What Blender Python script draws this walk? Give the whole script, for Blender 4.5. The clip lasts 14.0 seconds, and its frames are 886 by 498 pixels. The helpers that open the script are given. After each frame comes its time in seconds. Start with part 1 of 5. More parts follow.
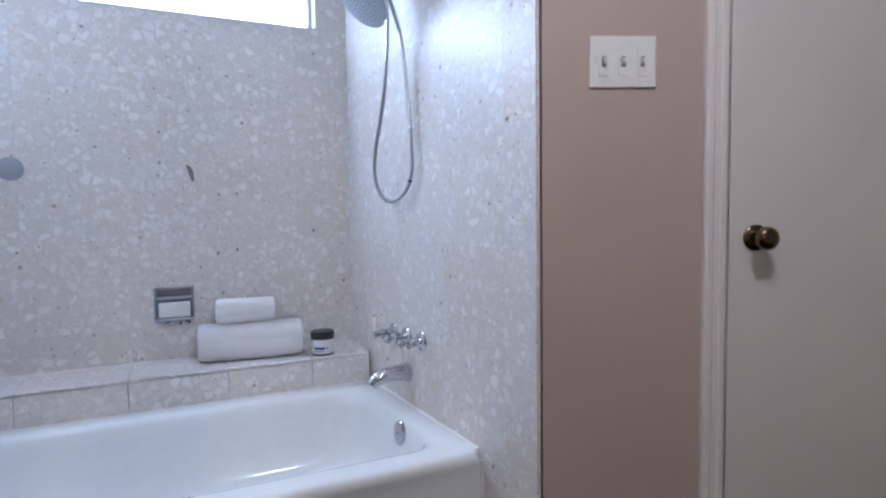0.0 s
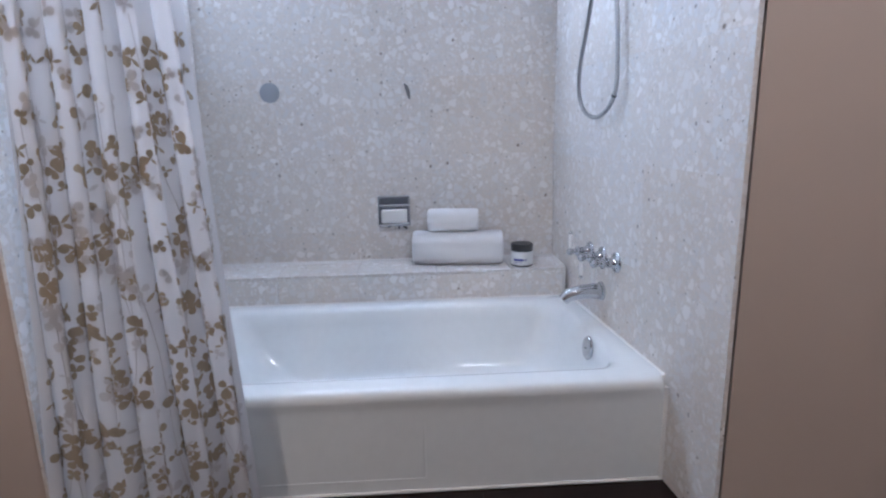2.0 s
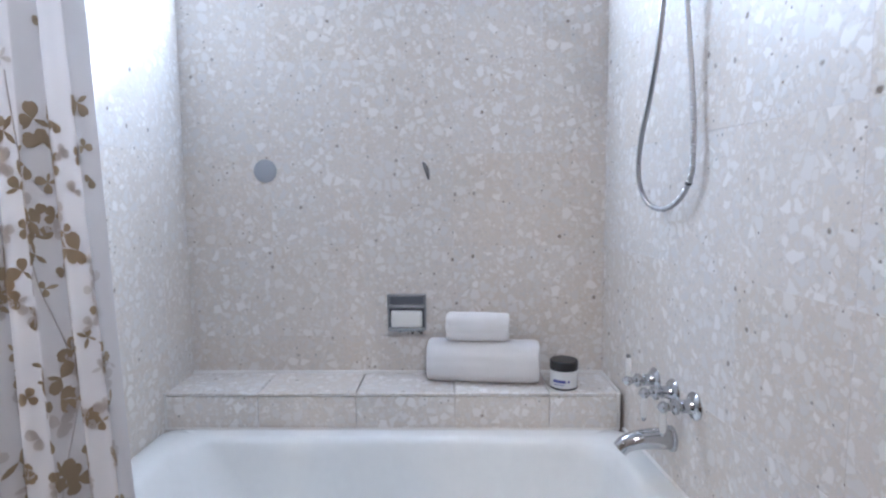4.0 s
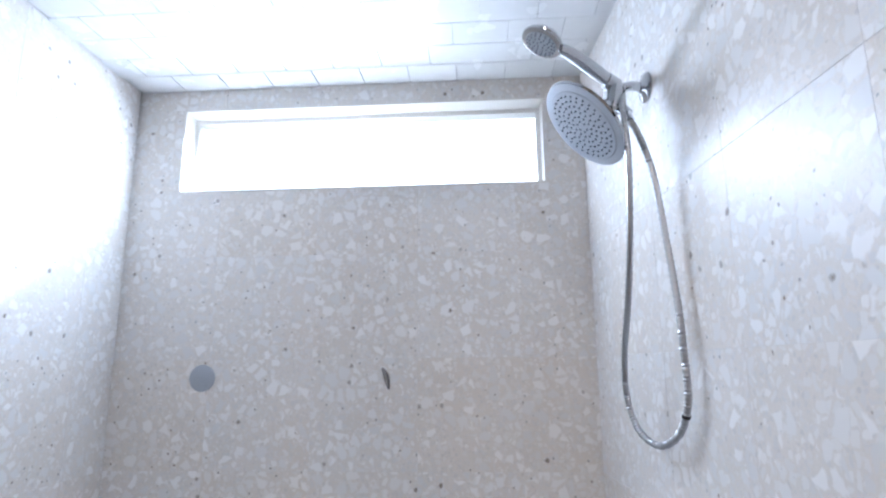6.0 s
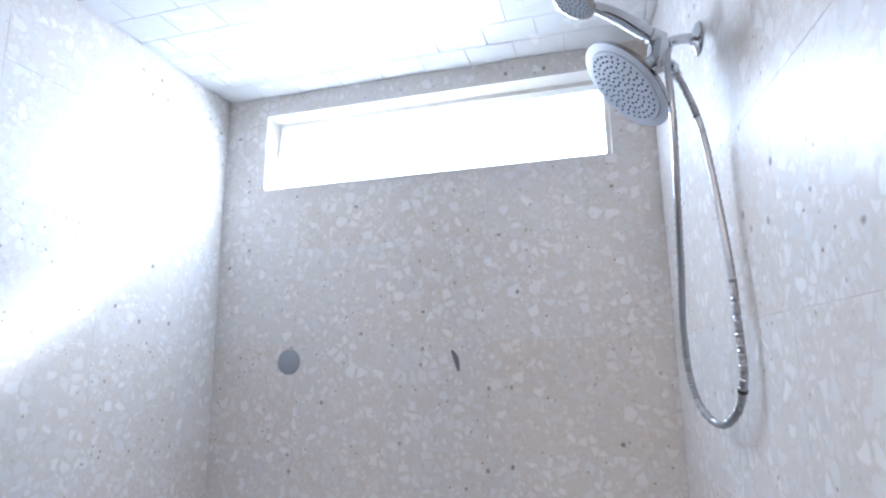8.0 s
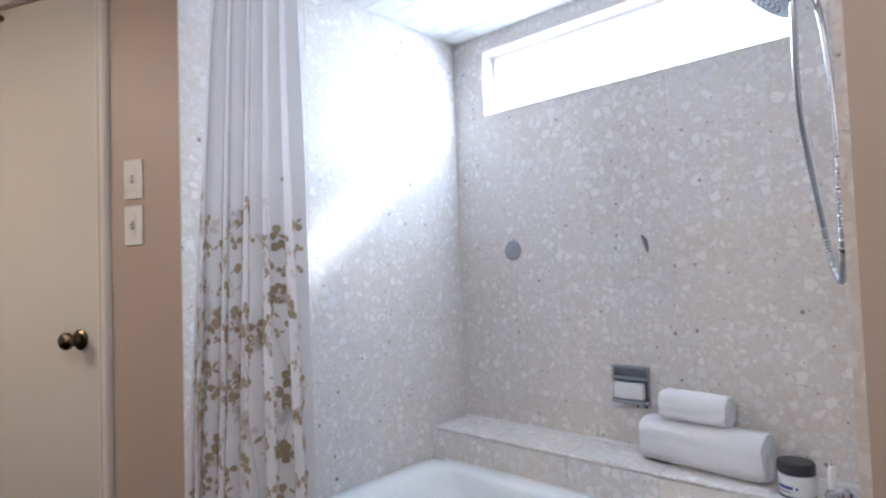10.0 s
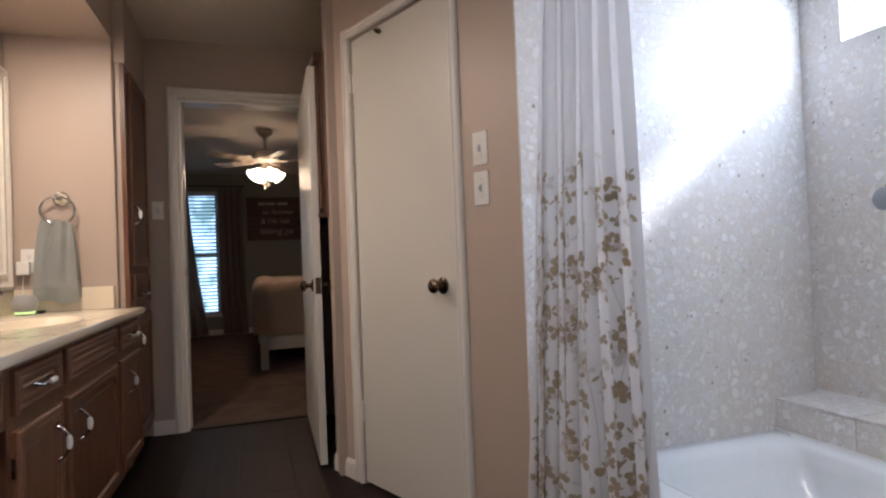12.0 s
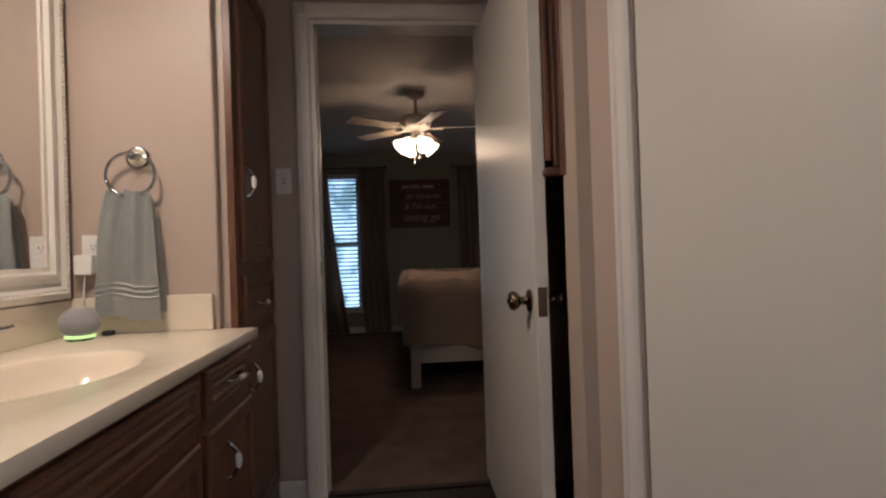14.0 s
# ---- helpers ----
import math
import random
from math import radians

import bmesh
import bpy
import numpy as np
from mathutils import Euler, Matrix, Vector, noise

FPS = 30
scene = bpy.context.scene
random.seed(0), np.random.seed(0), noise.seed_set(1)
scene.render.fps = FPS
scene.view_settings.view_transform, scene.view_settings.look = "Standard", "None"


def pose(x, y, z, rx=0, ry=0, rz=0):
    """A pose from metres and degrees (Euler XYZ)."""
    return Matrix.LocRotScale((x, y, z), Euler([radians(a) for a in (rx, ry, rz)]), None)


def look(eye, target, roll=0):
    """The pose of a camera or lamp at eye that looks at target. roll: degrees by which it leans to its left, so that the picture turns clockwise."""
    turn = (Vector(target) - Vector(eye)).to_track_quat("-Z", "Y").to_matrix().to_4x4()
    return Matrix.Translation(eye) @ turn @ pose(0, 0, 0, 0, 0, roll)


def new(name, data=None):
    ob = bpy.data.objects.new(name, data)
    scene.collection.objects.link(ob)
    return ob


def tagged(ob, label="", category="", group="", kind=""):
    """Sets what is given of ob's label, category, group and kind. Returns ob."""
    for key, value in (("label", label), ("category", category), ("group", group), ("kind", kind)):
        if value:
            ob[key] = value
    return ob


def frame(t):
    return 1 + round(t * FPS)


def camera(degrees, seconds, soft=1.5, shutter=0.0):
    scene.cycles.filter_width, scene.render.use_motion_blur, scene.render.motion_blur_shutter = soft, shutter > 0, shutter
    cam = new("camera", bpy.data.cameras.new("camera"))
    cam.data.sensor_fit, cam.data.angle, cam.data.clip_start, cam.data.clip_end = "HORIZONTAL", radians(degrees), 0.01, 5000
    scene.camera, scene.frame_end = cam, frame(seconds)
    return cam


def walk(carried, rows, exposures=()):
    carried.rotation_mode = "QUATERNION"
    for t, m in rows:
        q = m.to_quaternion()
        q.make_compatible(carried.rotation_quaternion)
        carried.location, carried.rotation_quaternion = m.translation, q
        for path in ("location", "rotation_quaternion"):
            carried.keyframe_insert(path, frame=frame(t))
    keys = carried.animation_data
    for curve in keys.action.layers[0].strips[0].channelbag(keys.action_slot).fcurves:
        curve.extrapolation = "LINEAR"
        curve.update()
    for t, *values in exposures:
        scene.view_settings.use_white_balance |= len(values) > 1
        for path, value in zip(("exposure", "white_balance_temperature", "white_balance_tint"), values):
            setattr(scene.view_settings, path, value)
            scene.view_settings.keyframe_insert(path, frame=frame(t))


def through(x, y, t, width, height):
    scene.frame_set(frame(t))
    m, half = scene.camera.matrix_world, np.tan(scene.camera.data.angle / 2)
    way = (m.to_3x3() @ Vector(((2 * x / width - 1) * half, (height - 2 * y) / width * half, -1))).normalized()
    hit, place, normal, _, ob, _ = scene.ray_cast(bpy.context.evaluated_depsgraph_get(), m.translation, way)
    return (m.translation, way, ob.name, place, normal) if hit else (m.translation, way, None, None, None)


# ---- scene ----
cam = camera(75.5, 14.0, 2.3)
PATH = [
    (0, (-0.2, 0.153, 0.985), (0.638, 1.964, 0.863), -0.8),
    (0.5, (-0.181, 0.114, 0.979), (0.363, 2.029, 0.783), -0.7),
    (1, (-0.153, 0.096, 0.999), (0.173, 2.047, 0.702), -1.0),
    (1.5, (-0.138, 0.086, 1.015), (0.062, 2.04, 0.641), -1.2),
    (2, (-0.139, 0.095, 1.03), (-0.041, 2.044, 0.595), -1.3),
    (2.2, (-0.144, 0.124, 1.011), (-0.073, 2.077, 0.587), -1.0),
    (4.3, (-0.027, 0.62, 1.108), (-0.073, 2.616, 1.003), -0.5),
    (4.5, (-0.009, 0.663, 1.129), (-0.058, 2.662, 1.096), -0.5),
    (5, (0.043, 0.737, 1.153), (-0.008, 2.731, 1.295), -0.4),
    (5.5, (0.103, 0.79, 1.175), (0.028, 2.767, 1.468), -0.4),
    (6, (0.14, 0.828, 1.188), (0.008, 2.782, 1.59), -0.5),
    (6.5, (0.149, 0.848, 1.185), (-0.054, 2.781, 1.66), -0.5),
    (7, (0.152, 0.868, 1.177), (-0.119, 2.786, 1.675), -0.7),
    (7.2, (0.17, 0.879, 1.173), (-0.133, 2.793, 1.666), -0.7),
    (9.3, (0.547, 0.686, 1.114), (-0.486, 2.392, 1.256), -1.7),
    (9.5, (0.585, 0.639, 1.111), (-0.517, 2.304, 1.228), -1.7),
    (10, (0.662, 0.582, 1.082), (-0.672, 2.07, 1.16), -2.0),
    (10.5, (0.712, 0.567, 1.033), (-0.833, 1.835, 1.105), -2.3),
    (11, (0.752, 0.568, 1.03), (-0.966, 1.59, 1.071), -2.4),
    (11.5, (0.724, 0.514, 1.013), (-1.091, 1.353, 1.053), -2.3),
    (12, (0.671, 0.467, 1.011), (-1.224, 1.107, 1.044), -2.2),
    (12.5, (0.468, 0.405, 1.012), (-1.477, 0.87, 1.047), -1.9),
    (13, (0.167, 0.361, 1.002), (-1.795, 0.75, 1.038), -1.7),
    (13.5, (-0.235, 0.374, 1.019), (-2.212, 0.675, 1.042), -1.7),
    (14, (-0.703, 0.364, 1.042), (-2.693, 0.565, 1.055), -1.9),
]
EXPOSURES = [(0, 0.10, 4750, 12), (2.2, 0.14, 4850, 12), (4.3, 0.28, 5100, 10), (7.2, 0.20, 5100, 9), (9.5, 0.28, 5200, 11), (11, 0.15, 5300, 11), (12.5, 0.0, 5350, 12), (14, -0.31, 5250, 12)]
walk(cam, [(t, look(eye, target, roll)) for t, eye, target, roll in PATH], EXPOSURES)

# ---- world and light ----
world = bpy.data.worlds.new("sky")
scene.world = world
world.use_nodes = True
wn = world.node_tree
sky = wn.nodes.new("ShaderNodeTexSky")
sky.sky_type, sky.sun_disc = "NISHITA", False
sky.sun_elevation, sky.sun_rotation = radians(28), radians(51)
wn.nodes["Background"].inputs[1].default_value = 0.15
wn.links.new(sky.outputs[0], wn.nodes["Background"].inputs[0])

BATH_OPENING_WATTS = 16.0
BATH_SKY_GLOW = 16.0
BED_WINDOW_GLOW = 2.4
VANITY_WATTS = 20.5
CEILING_WATTS = 15.5
FAN_WATTS = 11.0


def lamp(name, kind, m, watts, colour, size=0.1):
    data = bpy.data.lights.new(name, kind)
    data.energy, data.color = watts, colour
    if kind == "AREA":
        data.shape, data.size = "DISK", size
    elif kind == "POINT":
        data.shadow_soft_size = size
    ob = new(name, data)
    ob.matrix_world = m
    return ob


sun_data = bpy.data.lights.new("sun", "SUN")
sun_data.energy, sun_data.angle, sun_data.color = 5.0, radians(7), (1, 0.97, 0.93)   # low, through thin haze
sun = new("sun", sun_data)
sun.matrix_world = look((10.0, 8.0, 6.8), (0.0, 0.0, 0.0))
WARM = (1.0, 0.73, 0.48)
lamp("vanity_downlight_lamp", "AREA", look((-1.750, -0.385, 2.172), (-1.750, -0.385, 0)), VANITY_WATTS, WARM, 0.16)
# added lamp near the ceiling, placed to brighten the room and switch wall
lamp("ceiling_lamp", "AREA", look((0.28, 0.30, 2.345), (0.28, 0.30, 0)), CEILING_WATTS, (1.0, 0.85, 0.70), 0.30)
lamp("fan_lamp", "POINT", pose(-5.5, 0.655, 1.90), FAN_WATTS, (1.0, 0.60, 0.32), 0.08)

# extra area lamp in the window opening, added to fill the lower alcove
opening = bpy.data.lights.new("window_skylight", "AREA")
opening.energy, opening.color, opening.shape = BATH_OPENING_WATTS, (0.92, 0.96, 1.0), "RECTANGLE"
opening.size, opening.size_y = 0.80, 0.22
new("window_skylight", opening).matrix_world = look((-0.42, 2.60, 1.89), (-0.42, 0.6, 0.25))

# ---- materials ----


class Nodes:
    """A small node builder for one material."""

    def __init__(self, name, rough=0.5, metal=0.0):
        self.m = bpy.data.materials.new(name)
        self.m.use_nodes = True
        self.t = self.m.node_tree
        self.b = self.t.nodes["Principled BSDF"]
        self.b.inputs["Roughness"].default_value = rough
        self.b.inputs["Metallic"].default_value = metal

    def n(self, kind, **values):
        node = self.t.nodes.new("ShaderNode" + kind)
        for key, value in values.items():
            node.inputs[key.replace("_", " ")].default_value = value
        return node

    def link(self, a, b):
        self.t.links.new(a, b)

    def coords(self, scale=(1, 1, 1), shift=False):
        c, mp = self.n("TexCoord"), self.n("Mapping")
        self.link(c.outputs["Object"], mp.inputs["Vector"])
        mp.inputs["Scale"].default_value = scale
        if shift:
            info, mul = self.n("ObjectInfo"), self.n("Math")
            mul.operation = "MULTIPLY"
            mul.inputs[1].default_value = 37.0
            self.link(info.outputs["Random"], mul.inputs[0])
            self.link(mul.outputs[0], mp.inputs["Location"])
        return mp.outputs[0]

    def noise(self, vec, scale, detail=4.0, rough=0.55):
        node = self.n("TexNoise", Scale=scale, Detail=detail, Roughness=rough)
        self.link(vec, node.inputs["Vector"])
        return node

    def ramp(self, fac, *stops, hard=False):
        r = self.n("ValToRGB")
        if hard:
            r.color_ramp.interpolation = "CONSTANT"
        e = r.color_ramp.elements
        while len(e) < len(stops):
            e.new(0.5)
        for el, (p, c) in zip(e, stops):
            el.position = p
            el.color = (c, c, c, 1) if not isinstance(c, tuple) else (*c, 1)
        self.link(fac, r.inputs[0])
        return r.outputs[0]

    def mix(self, fac, a, b, blend="MIX"):
        mx = self.n("Mix")
        mx.data_type, mx.blend_type = "RGBA", blend
        for sock, v in ((mx.inputs[0], fac), (mx.inputs[6], a), (mx.inputs[7], b)):
            if isinstance(v, (int, float)):
                sock.default_value = v
            elif isinstance(v, tuple):
                sock.default_value = (*v, 1)
            else:
                self.link(v, sock)
        return mx.outputs[2]

    def bump(self, height, strength=0.2, distance=0.002):
        b = self.n("Bump", Strength=strength, Distance=distance)
        self.link(height, b.inputs["Height"])
        self.link(b.outputs[0], self.b.inputs["Normal"])

    def colour(self, sock):
        if isinstance(sock, tuple):
            self.b.inputs["Base Color"].default_value = (*sock, 1)
        else:
            self.link(sock, self.b.inputs["Base Color"])
        return self

    def rough(self, sock):
        self.link(sock, self.b.inputs["Roughness"])


def paint_material(name, c, rough=0.55, mottled=0.06, grain=0.25):
    k = Nodes(name, rough)
    v = k.coords()
    big, fine = k.noise(v, 2.2, 3), k.noise(v, 260, 2)
    dark = tuple(x * (1 - mottled) for x in c)
    k.colour(k.mix(big.outputs[0], dark, c))
    k.bump(fine.outputs[0], grain, 0.0012)
    return k.m


def plain_material(name, c, rough=0.5, metal=0.0):
    k = Nodes(name, rough, metal)
    v = k.coords()
    n = k.noise(v, 30, 3)
    k.colour(k.mix(n.outputs[0], tuple(x * 0.93 for x in c), c))
    r = k.ramp(k.noise(v, 9, 3).outputs[0], (0.3, max(0.02, rough - 0.04)), (0.7, rough + 0.04))
    k.rough(r)
    return k.m


def terrazzo_material(name):
    k = Nodes(name, 0.36)
    k.b.inputs["Specular IOR Level"].default_value = 0.22
    v = k.coords((1, 1, 1), True)
    warp = k.noise(v, 34, 3)
    off = k.n("VectorMath")
    off.operation = "MULTIPLY_ADD"
    k.link(warp.outputs["Color"], off.inputs[0])
    off.inputs[1].default_value = (0.016, 0.016, 0.016)
    k.link(v, off.inputs[2])
    v2 = off.outputs[0]
    cloud = k.noise(v, 4.0, 3)
    base = k.mix(k.ramp(cloud.outputs[0], (0.35, 0.0), (0.65, 1.0)), (0.66, 0.62, 0.58), (0.70, 0.67, 0.64))
    fleck = k.noise(v, 190, 3)
    base = k.mix(k.ramp(fleck.outputs[0], (0.45, 0.0), (0.65, 0.5)), base, (0.63, 0.60, 0.565))
    for scale, gap, share, tone in ((110, 0.09, 0.34, (0.745, 0.725, 0.712)), (62, 0.09, 0.40, (0.79, 0.777, 0.768)), (30, 0.10, 0.42, (0.83, 0.822, 0.82))):
        edge, cell = k.n("TexVoronoi", Scale=float(scale), Randomness=1.0), k.n("TexVoronoi", Scale=float(scale), Randomness=1.0)
        edge.feature = "DISTANCE_TO_EDGE"
        k.link(v2, edge.inputs["Vector"])
        k.link(v2, cell.inputs["Vector"])
        inside = k.ramp(edge.outputs["Distance"], (gap, 0.0), (gap + 0.10, 1.0))
        sep = k.n("SeparateColor")
        k.link(cell.outputs["Color"], sep.inputs[0])
        pick = k.ramp(sep.outputs[0], (0.0, 0.0), (share, 1.0), hard=True)
        hue = k.mix(sep.outputs[1], tone, tuple(t * f for t, f in zip(tone, (0.8, 0.8, 0.8))))
        base = k.mix(k.mix(1.0, inside, pick, "MULTIPLY"), base, hue)
    vo = k.n("TexVoronoi", Scale=17.0, Randomness=1.0)
    k.link(v2, vo.inputs["Vector"])
    sep = k.n("SeparateColor")
    k.link(vo.outputs["Color"], sep.inputs[0])
    spot = k.mix(1.0, k.ramp(vo.outputs["Distance"], (0.07, 1.0), (0.14, 0.0)), k.ramp(sep.outputs[0], (0.0, 0.0), (0.66, 1.0), hard=True), "MULTIPLY")
    base = k.mix(spot, base, k.mix(sep.outputs[2], (0.22, 0.18, 0.15), (0.4, 0.38, 0.36)))
    vs = k.n("TexVoronoi", Scale=41.0, Randomness=1.0)
    k.link(v2, vs.inputs["Vector"])
    sep2 = k.n("SeparateColor")
    k.link(vs.outputs["Color"], sep2.inputs[0])
    speck = k.mix(1.0, k.ramp(vs.outputs["Distance"], (0.08, 1.0), (0.17, 0.0)), k.ramp(sep2.outputs[0], (0.0, 0.0), (0.70, 1.0), hard=True), "MULTIPLY")
    base = k.mix(speck, base, k.mix(sep2.outputs[1], (0.26, 0.2, 0.15), (0.36, 0.37, 0.38)))
    info = k.n("ObjectInfo")
    base = k.mix(k.ramp(info.outputs["Random"], (0.0, 0.0), (1.0, 0.9)), base, (0.965, 0.93, 0.885), "MULTIPLY")
    k.colour(base)
    k.bump(spot, -0.5, 0.002)
    return k.m


def wood_material(name, light, dark, rough=0.38, along=2, shift=True):
    k = Nodes(name, rough)
    sc = [9.0, 9.0, 9.0]
    sc[along] = 0.9
    v = k.coords(tuple(sc), shift)
    g = k.noise(v, 3.0, 6, 0.65)
    fine = k.noise(v, 16.0, 4, 0.7)
    col = k.mix(k.ramp(g.outputs[0], (0.33, 0.0), (0.68, 1.0)), dark, light)
    col = k.mix(k.ramp(fine.outputs[0], (0.38, 0.38), (0.55, 0.0)), col, tuple(x * 0.55 for x in dark))
    info = k.n("ObjectInfo")
    col = k.mix(k.ramp(info.outputs["Random"], (0.0, 0.0), (1.0, 0.35)), col, dark)
    k.colour(col)
    k.bump(fine.outputs[0], 0.15, 0.001)
    return k.m


def cloth_material(name, c, scale=700.0, rough=0.95, bump=0.4, through=0.0):
    k = Nodes(name, rough)
    v = k.coords()
    weave, big = k.noise(v, scale, 2), k.noise(v, 14, 4)
    k.colour(k.mix(big.outputs[0], tuple(x * 0.88 for x in c), c))
    k.bump(weave.outputs[0], bump, 0.002)
    k.b.inputs["Sheen Weight"].default_value = 0.25
    if through:
        tr = k.n("BsdfTranslucent")
        tr.inputs["Color"].default_value = (*c, 1)
        ms = k.n("MixShader")
        ms.inputs[0].default_value = through
        k.link(k.b.outputs[0], ms.inputs[1])
        k.link(tr.outputs[0], ms.inputs[2])
        k.link(ms.outputs[0], k.t.nodes["Material Output"].inputs["Surface"])
    return k.m


def glow_material(name, c, strength, mottled=None):
    k = Nodes(name, 1.0)
    k.colour((0.0, 0.0, 0.0))
    k.b.inputs["Emission Color"].default_value = (*c, 1)
    k.b.inputs["Emission Strength"].default_value = strength
    if mottled:
        v = k.coords()
        col = k.mix(k.ramp(k.noise(v, 2.2, 5).outputs[0], (0.42, 0.0), (0.58, 1.0)), c, mottled)
        k.link(col, k.b.inputs["Emission Color"])
    return k.m


def glass_material(name):
    k = Nodes(name, 0.02)
    k.colour((1.0, 1.0, 1.0))
    k.b.inputs["Transmission Weight"].default_value = 1.0
    k.b.inputs["IOR"].default_value = 1.45
    return k.m


M_WALL = paint_material("peach_wall_paint", (0.468, 0.382, 0.318), 0.42)
M_CEIL = paint_material("ceiling_paint", (0.62, 0.55, 0.48), 0.8)
M_BEDWALL = paint_material("grey_bedroom_paint", (0.30, 0.30, 0.27), 0.7)
M_TRIM = paint_material("white_trim_paint", (0.72, 0.69, 0.645), 0.32, 0.05, 0.1)
M_DOOR = paint_material("white_door_paint", (0.66, 0.635, 0.585), 0.35, 0.05, 0.12)
M_TERRAZZO = terrazzo_material("terrazzo_chip_tile")
M_GROUT = plain_material("pale_grout", (0.66, 0.63, 0.60), 0.8)
M_CAULK = plain_material("white_caulk", (0.78, 0.77, 0.75), 0.5)
M_CTILE = plain_material("white_ceiling_tile", (0.80, 0.80, 0.80), 0.25)
M_ENAMEL = plain_material("white_tub_enamel", (0.80, 0.82, 0.82), 0.10)
M_DULLCHROME = plain_material("dull_worn_chrome", (0.40, 0.42, 0.45), 0.34, 1.0)
M_CHROME = plain_material("chrome", (0.56, 0.57, 0.59), 0.10, 1.0)
M_BRUSHED = plain_material("brushed_hose_metal", (0.42, 0.42, 0.43), 0.32, 1.0)
M_DARKSTEEL = plain_material("dark_blue_steel", (0.24, 0.26, 0.30), 0.4, 0.8)
M_SPRAY = plain_material("grey_spray_face", (0.42, 0.45, 0.50), 0.4)
M_NOZZLE = plain_material("dark_nozzle_rubber", (0.07, 0.08, 0.10), 0.6)
M_PORCELAIN = plain_material("white_porcelain", (0.80, 0.79, 0.77), 0.12)
M_SOAP = plain_material("white_soap", (0.80, 0.80, 0.78), 0.45)
M_DISC = plain_material("grey_disc_plastic", (0.33, 0.35, 0.39), 0.5)
M_JAR = plain_material("frosted_white_jar", (0.74, 0.75, 0.76), 0.3)
M_BLACK = plain_material("black_plastic", (0.02, 0.02, 0.022), 0.35)
M_LABEL_BLUE = plain_material("blue_label_ink", (0.05, 0.06, 0.30), 0.5)
M_WHITE_TOWEL = cloth_material("white_terry", (0.80, 0.80, 0.81), 420, 0.95, 0.7)
M_GREY_TOWEL = cloth_material("grey_green_terry", (0.50, 0.525, 0.51), 420, 0.95, 0.7)
M_CURTAIN = cloth_material("white_curtain_fabric", (0.70, 0.69, 0.70), 900, 0.8, 0.1, 0.30)
M_LEAF_TAN = cloth_material("tan_leaf_print", (0.39, 0.32, 0.225), 900, 0.85, 0.1, 0.22)
M_LEAF_GREY = cloth_material("grey_leaf_print", (0.58, 0.555, 0.55), 900, 0.85, 0.1, 0.25)
M_WOOD = wood_material("stained_oak_upright", (0.215, 0.098, 0.048), (0.105, 0.044, 0.022), 0.38, 2)
M_WOOD_X = wood_material("stained_oak_level", (0.215, 0.098, 0.048), (0.105, 0.044, 0.022), 0.38, 0)
M_DARKWOOD = wood_material("dark_wood", (0.15, 0.07, 0.04), (0.07, 0.03, 0.018), 0.4, 2)
M_PLANK = wood_material("espresso_floor_plank", (0.022, 0.013, 0.011), (0.013, 0.008, 0.007), 0.45, 0)
M_PLANK.node_tree.nodes["Principled BSDF"].inputs["Specular IOR Level"].default_value = 0.15
# near-black for floor joints and for the painted shade of the closets
M_DARKGAP = plain_material("closet_shade_and_joint_dark", (0.03, 0.02, 0.015), 0.9)
M_COUNTER = plain_material("cream_cultured_marble", (0.80, 0.71, 0.56), 0.12)
M_PLATE = plain_material("white_switch_plastic", (0.78, 0.77, 0.74), 0.3)
# near-black painted shade for slots and gaps; mould specks share it
M_SLOT = plain_material("slot_shade_and_dark_marks", (0.05, 0.045, 0.04), 0.7)
M_BRONZE = plain_material("antique_brass", (0.16, 0.115, 0.075), 0.24, 1.0)
M_CREAM = plain_material("cream_porcelain", (0.74, 0.66, 0.48), 0.15)
M_BRASS = plain_material("polished_brass", (0.80, 0.70, 0.50), 0.22, 1.0)
M_FRAME = plain_material("white_mirror_frame", (0.74, 0.70, 0.63), 0.4)
M_SPEAKER = cloth_material("grey_speaker_mesh", (0.33, 0.33, 0.34), 1500, 0.9, 0.5)
M_RING = glow_material("speaker_light_ring", (0.85, 1.0, 0.30), 1.3)
M_SHADE = glow_material("lit_glass_shade", (1.0, 0.72, 0.42), 9.0)
M_FANWOOD = plain_material("pale_fan_blade", (0.50, 0.40, 0.30), 0.4)
M_FANMETAL = plain_material("fan_housing", (0.55, 0.47, 0.40), 0.4)
M_DRAPE = cloth_material("taupe_drape", (0.40, 0.33, 0.28), 500, 0.95, 0.3)
M_BEDFRAME = plain_material("white_bed_paint", (0.55, 0.50, 0.43), 0.5)
M_QUILT = cloth_material("cream_comforter", (0.70, 0.55, 0.44), 300, 0.95, 0.3)
M_BLIND = plain_material("white_blind_slat", (0.66, 0.72, 0.80), 0.5)
M_SIGN = wood_material("dark_sign_wood", (0.13, 0.06, 0.045), (0.07, 0.032, 0.025), 0.6, 1)
M_INK = plain_material("pale_sign_lettering", (0.52, 0.45, 0.42), 0.8)


def hazy_sky():
    """A white hazy sky that grows brighter towards the sun in the north-east."""
    k = Nodes("bright_hazy_sky", 1.0)
    k.colour((0.0, 0.0, 0.0))
    k.b.inputs["Emission Color"].default_value = (0.93, 0.96, 1.0, 1)
    sep, span = k.n("SeparateXYZ"), k.n("MapRange")
    k.link(k.coords(), sep.inputs[0])
    for i, value in enumerate((-30.0, 36.0, 4.0, BATH_SKY_GLOW)):
        span.inputs[i + 1].default_value = value
    k.link(sep.outputs[0], span.inputs[0])
    k.link(span.outputs[0], k.b.inputs["Emission Strength"])
    return k.m


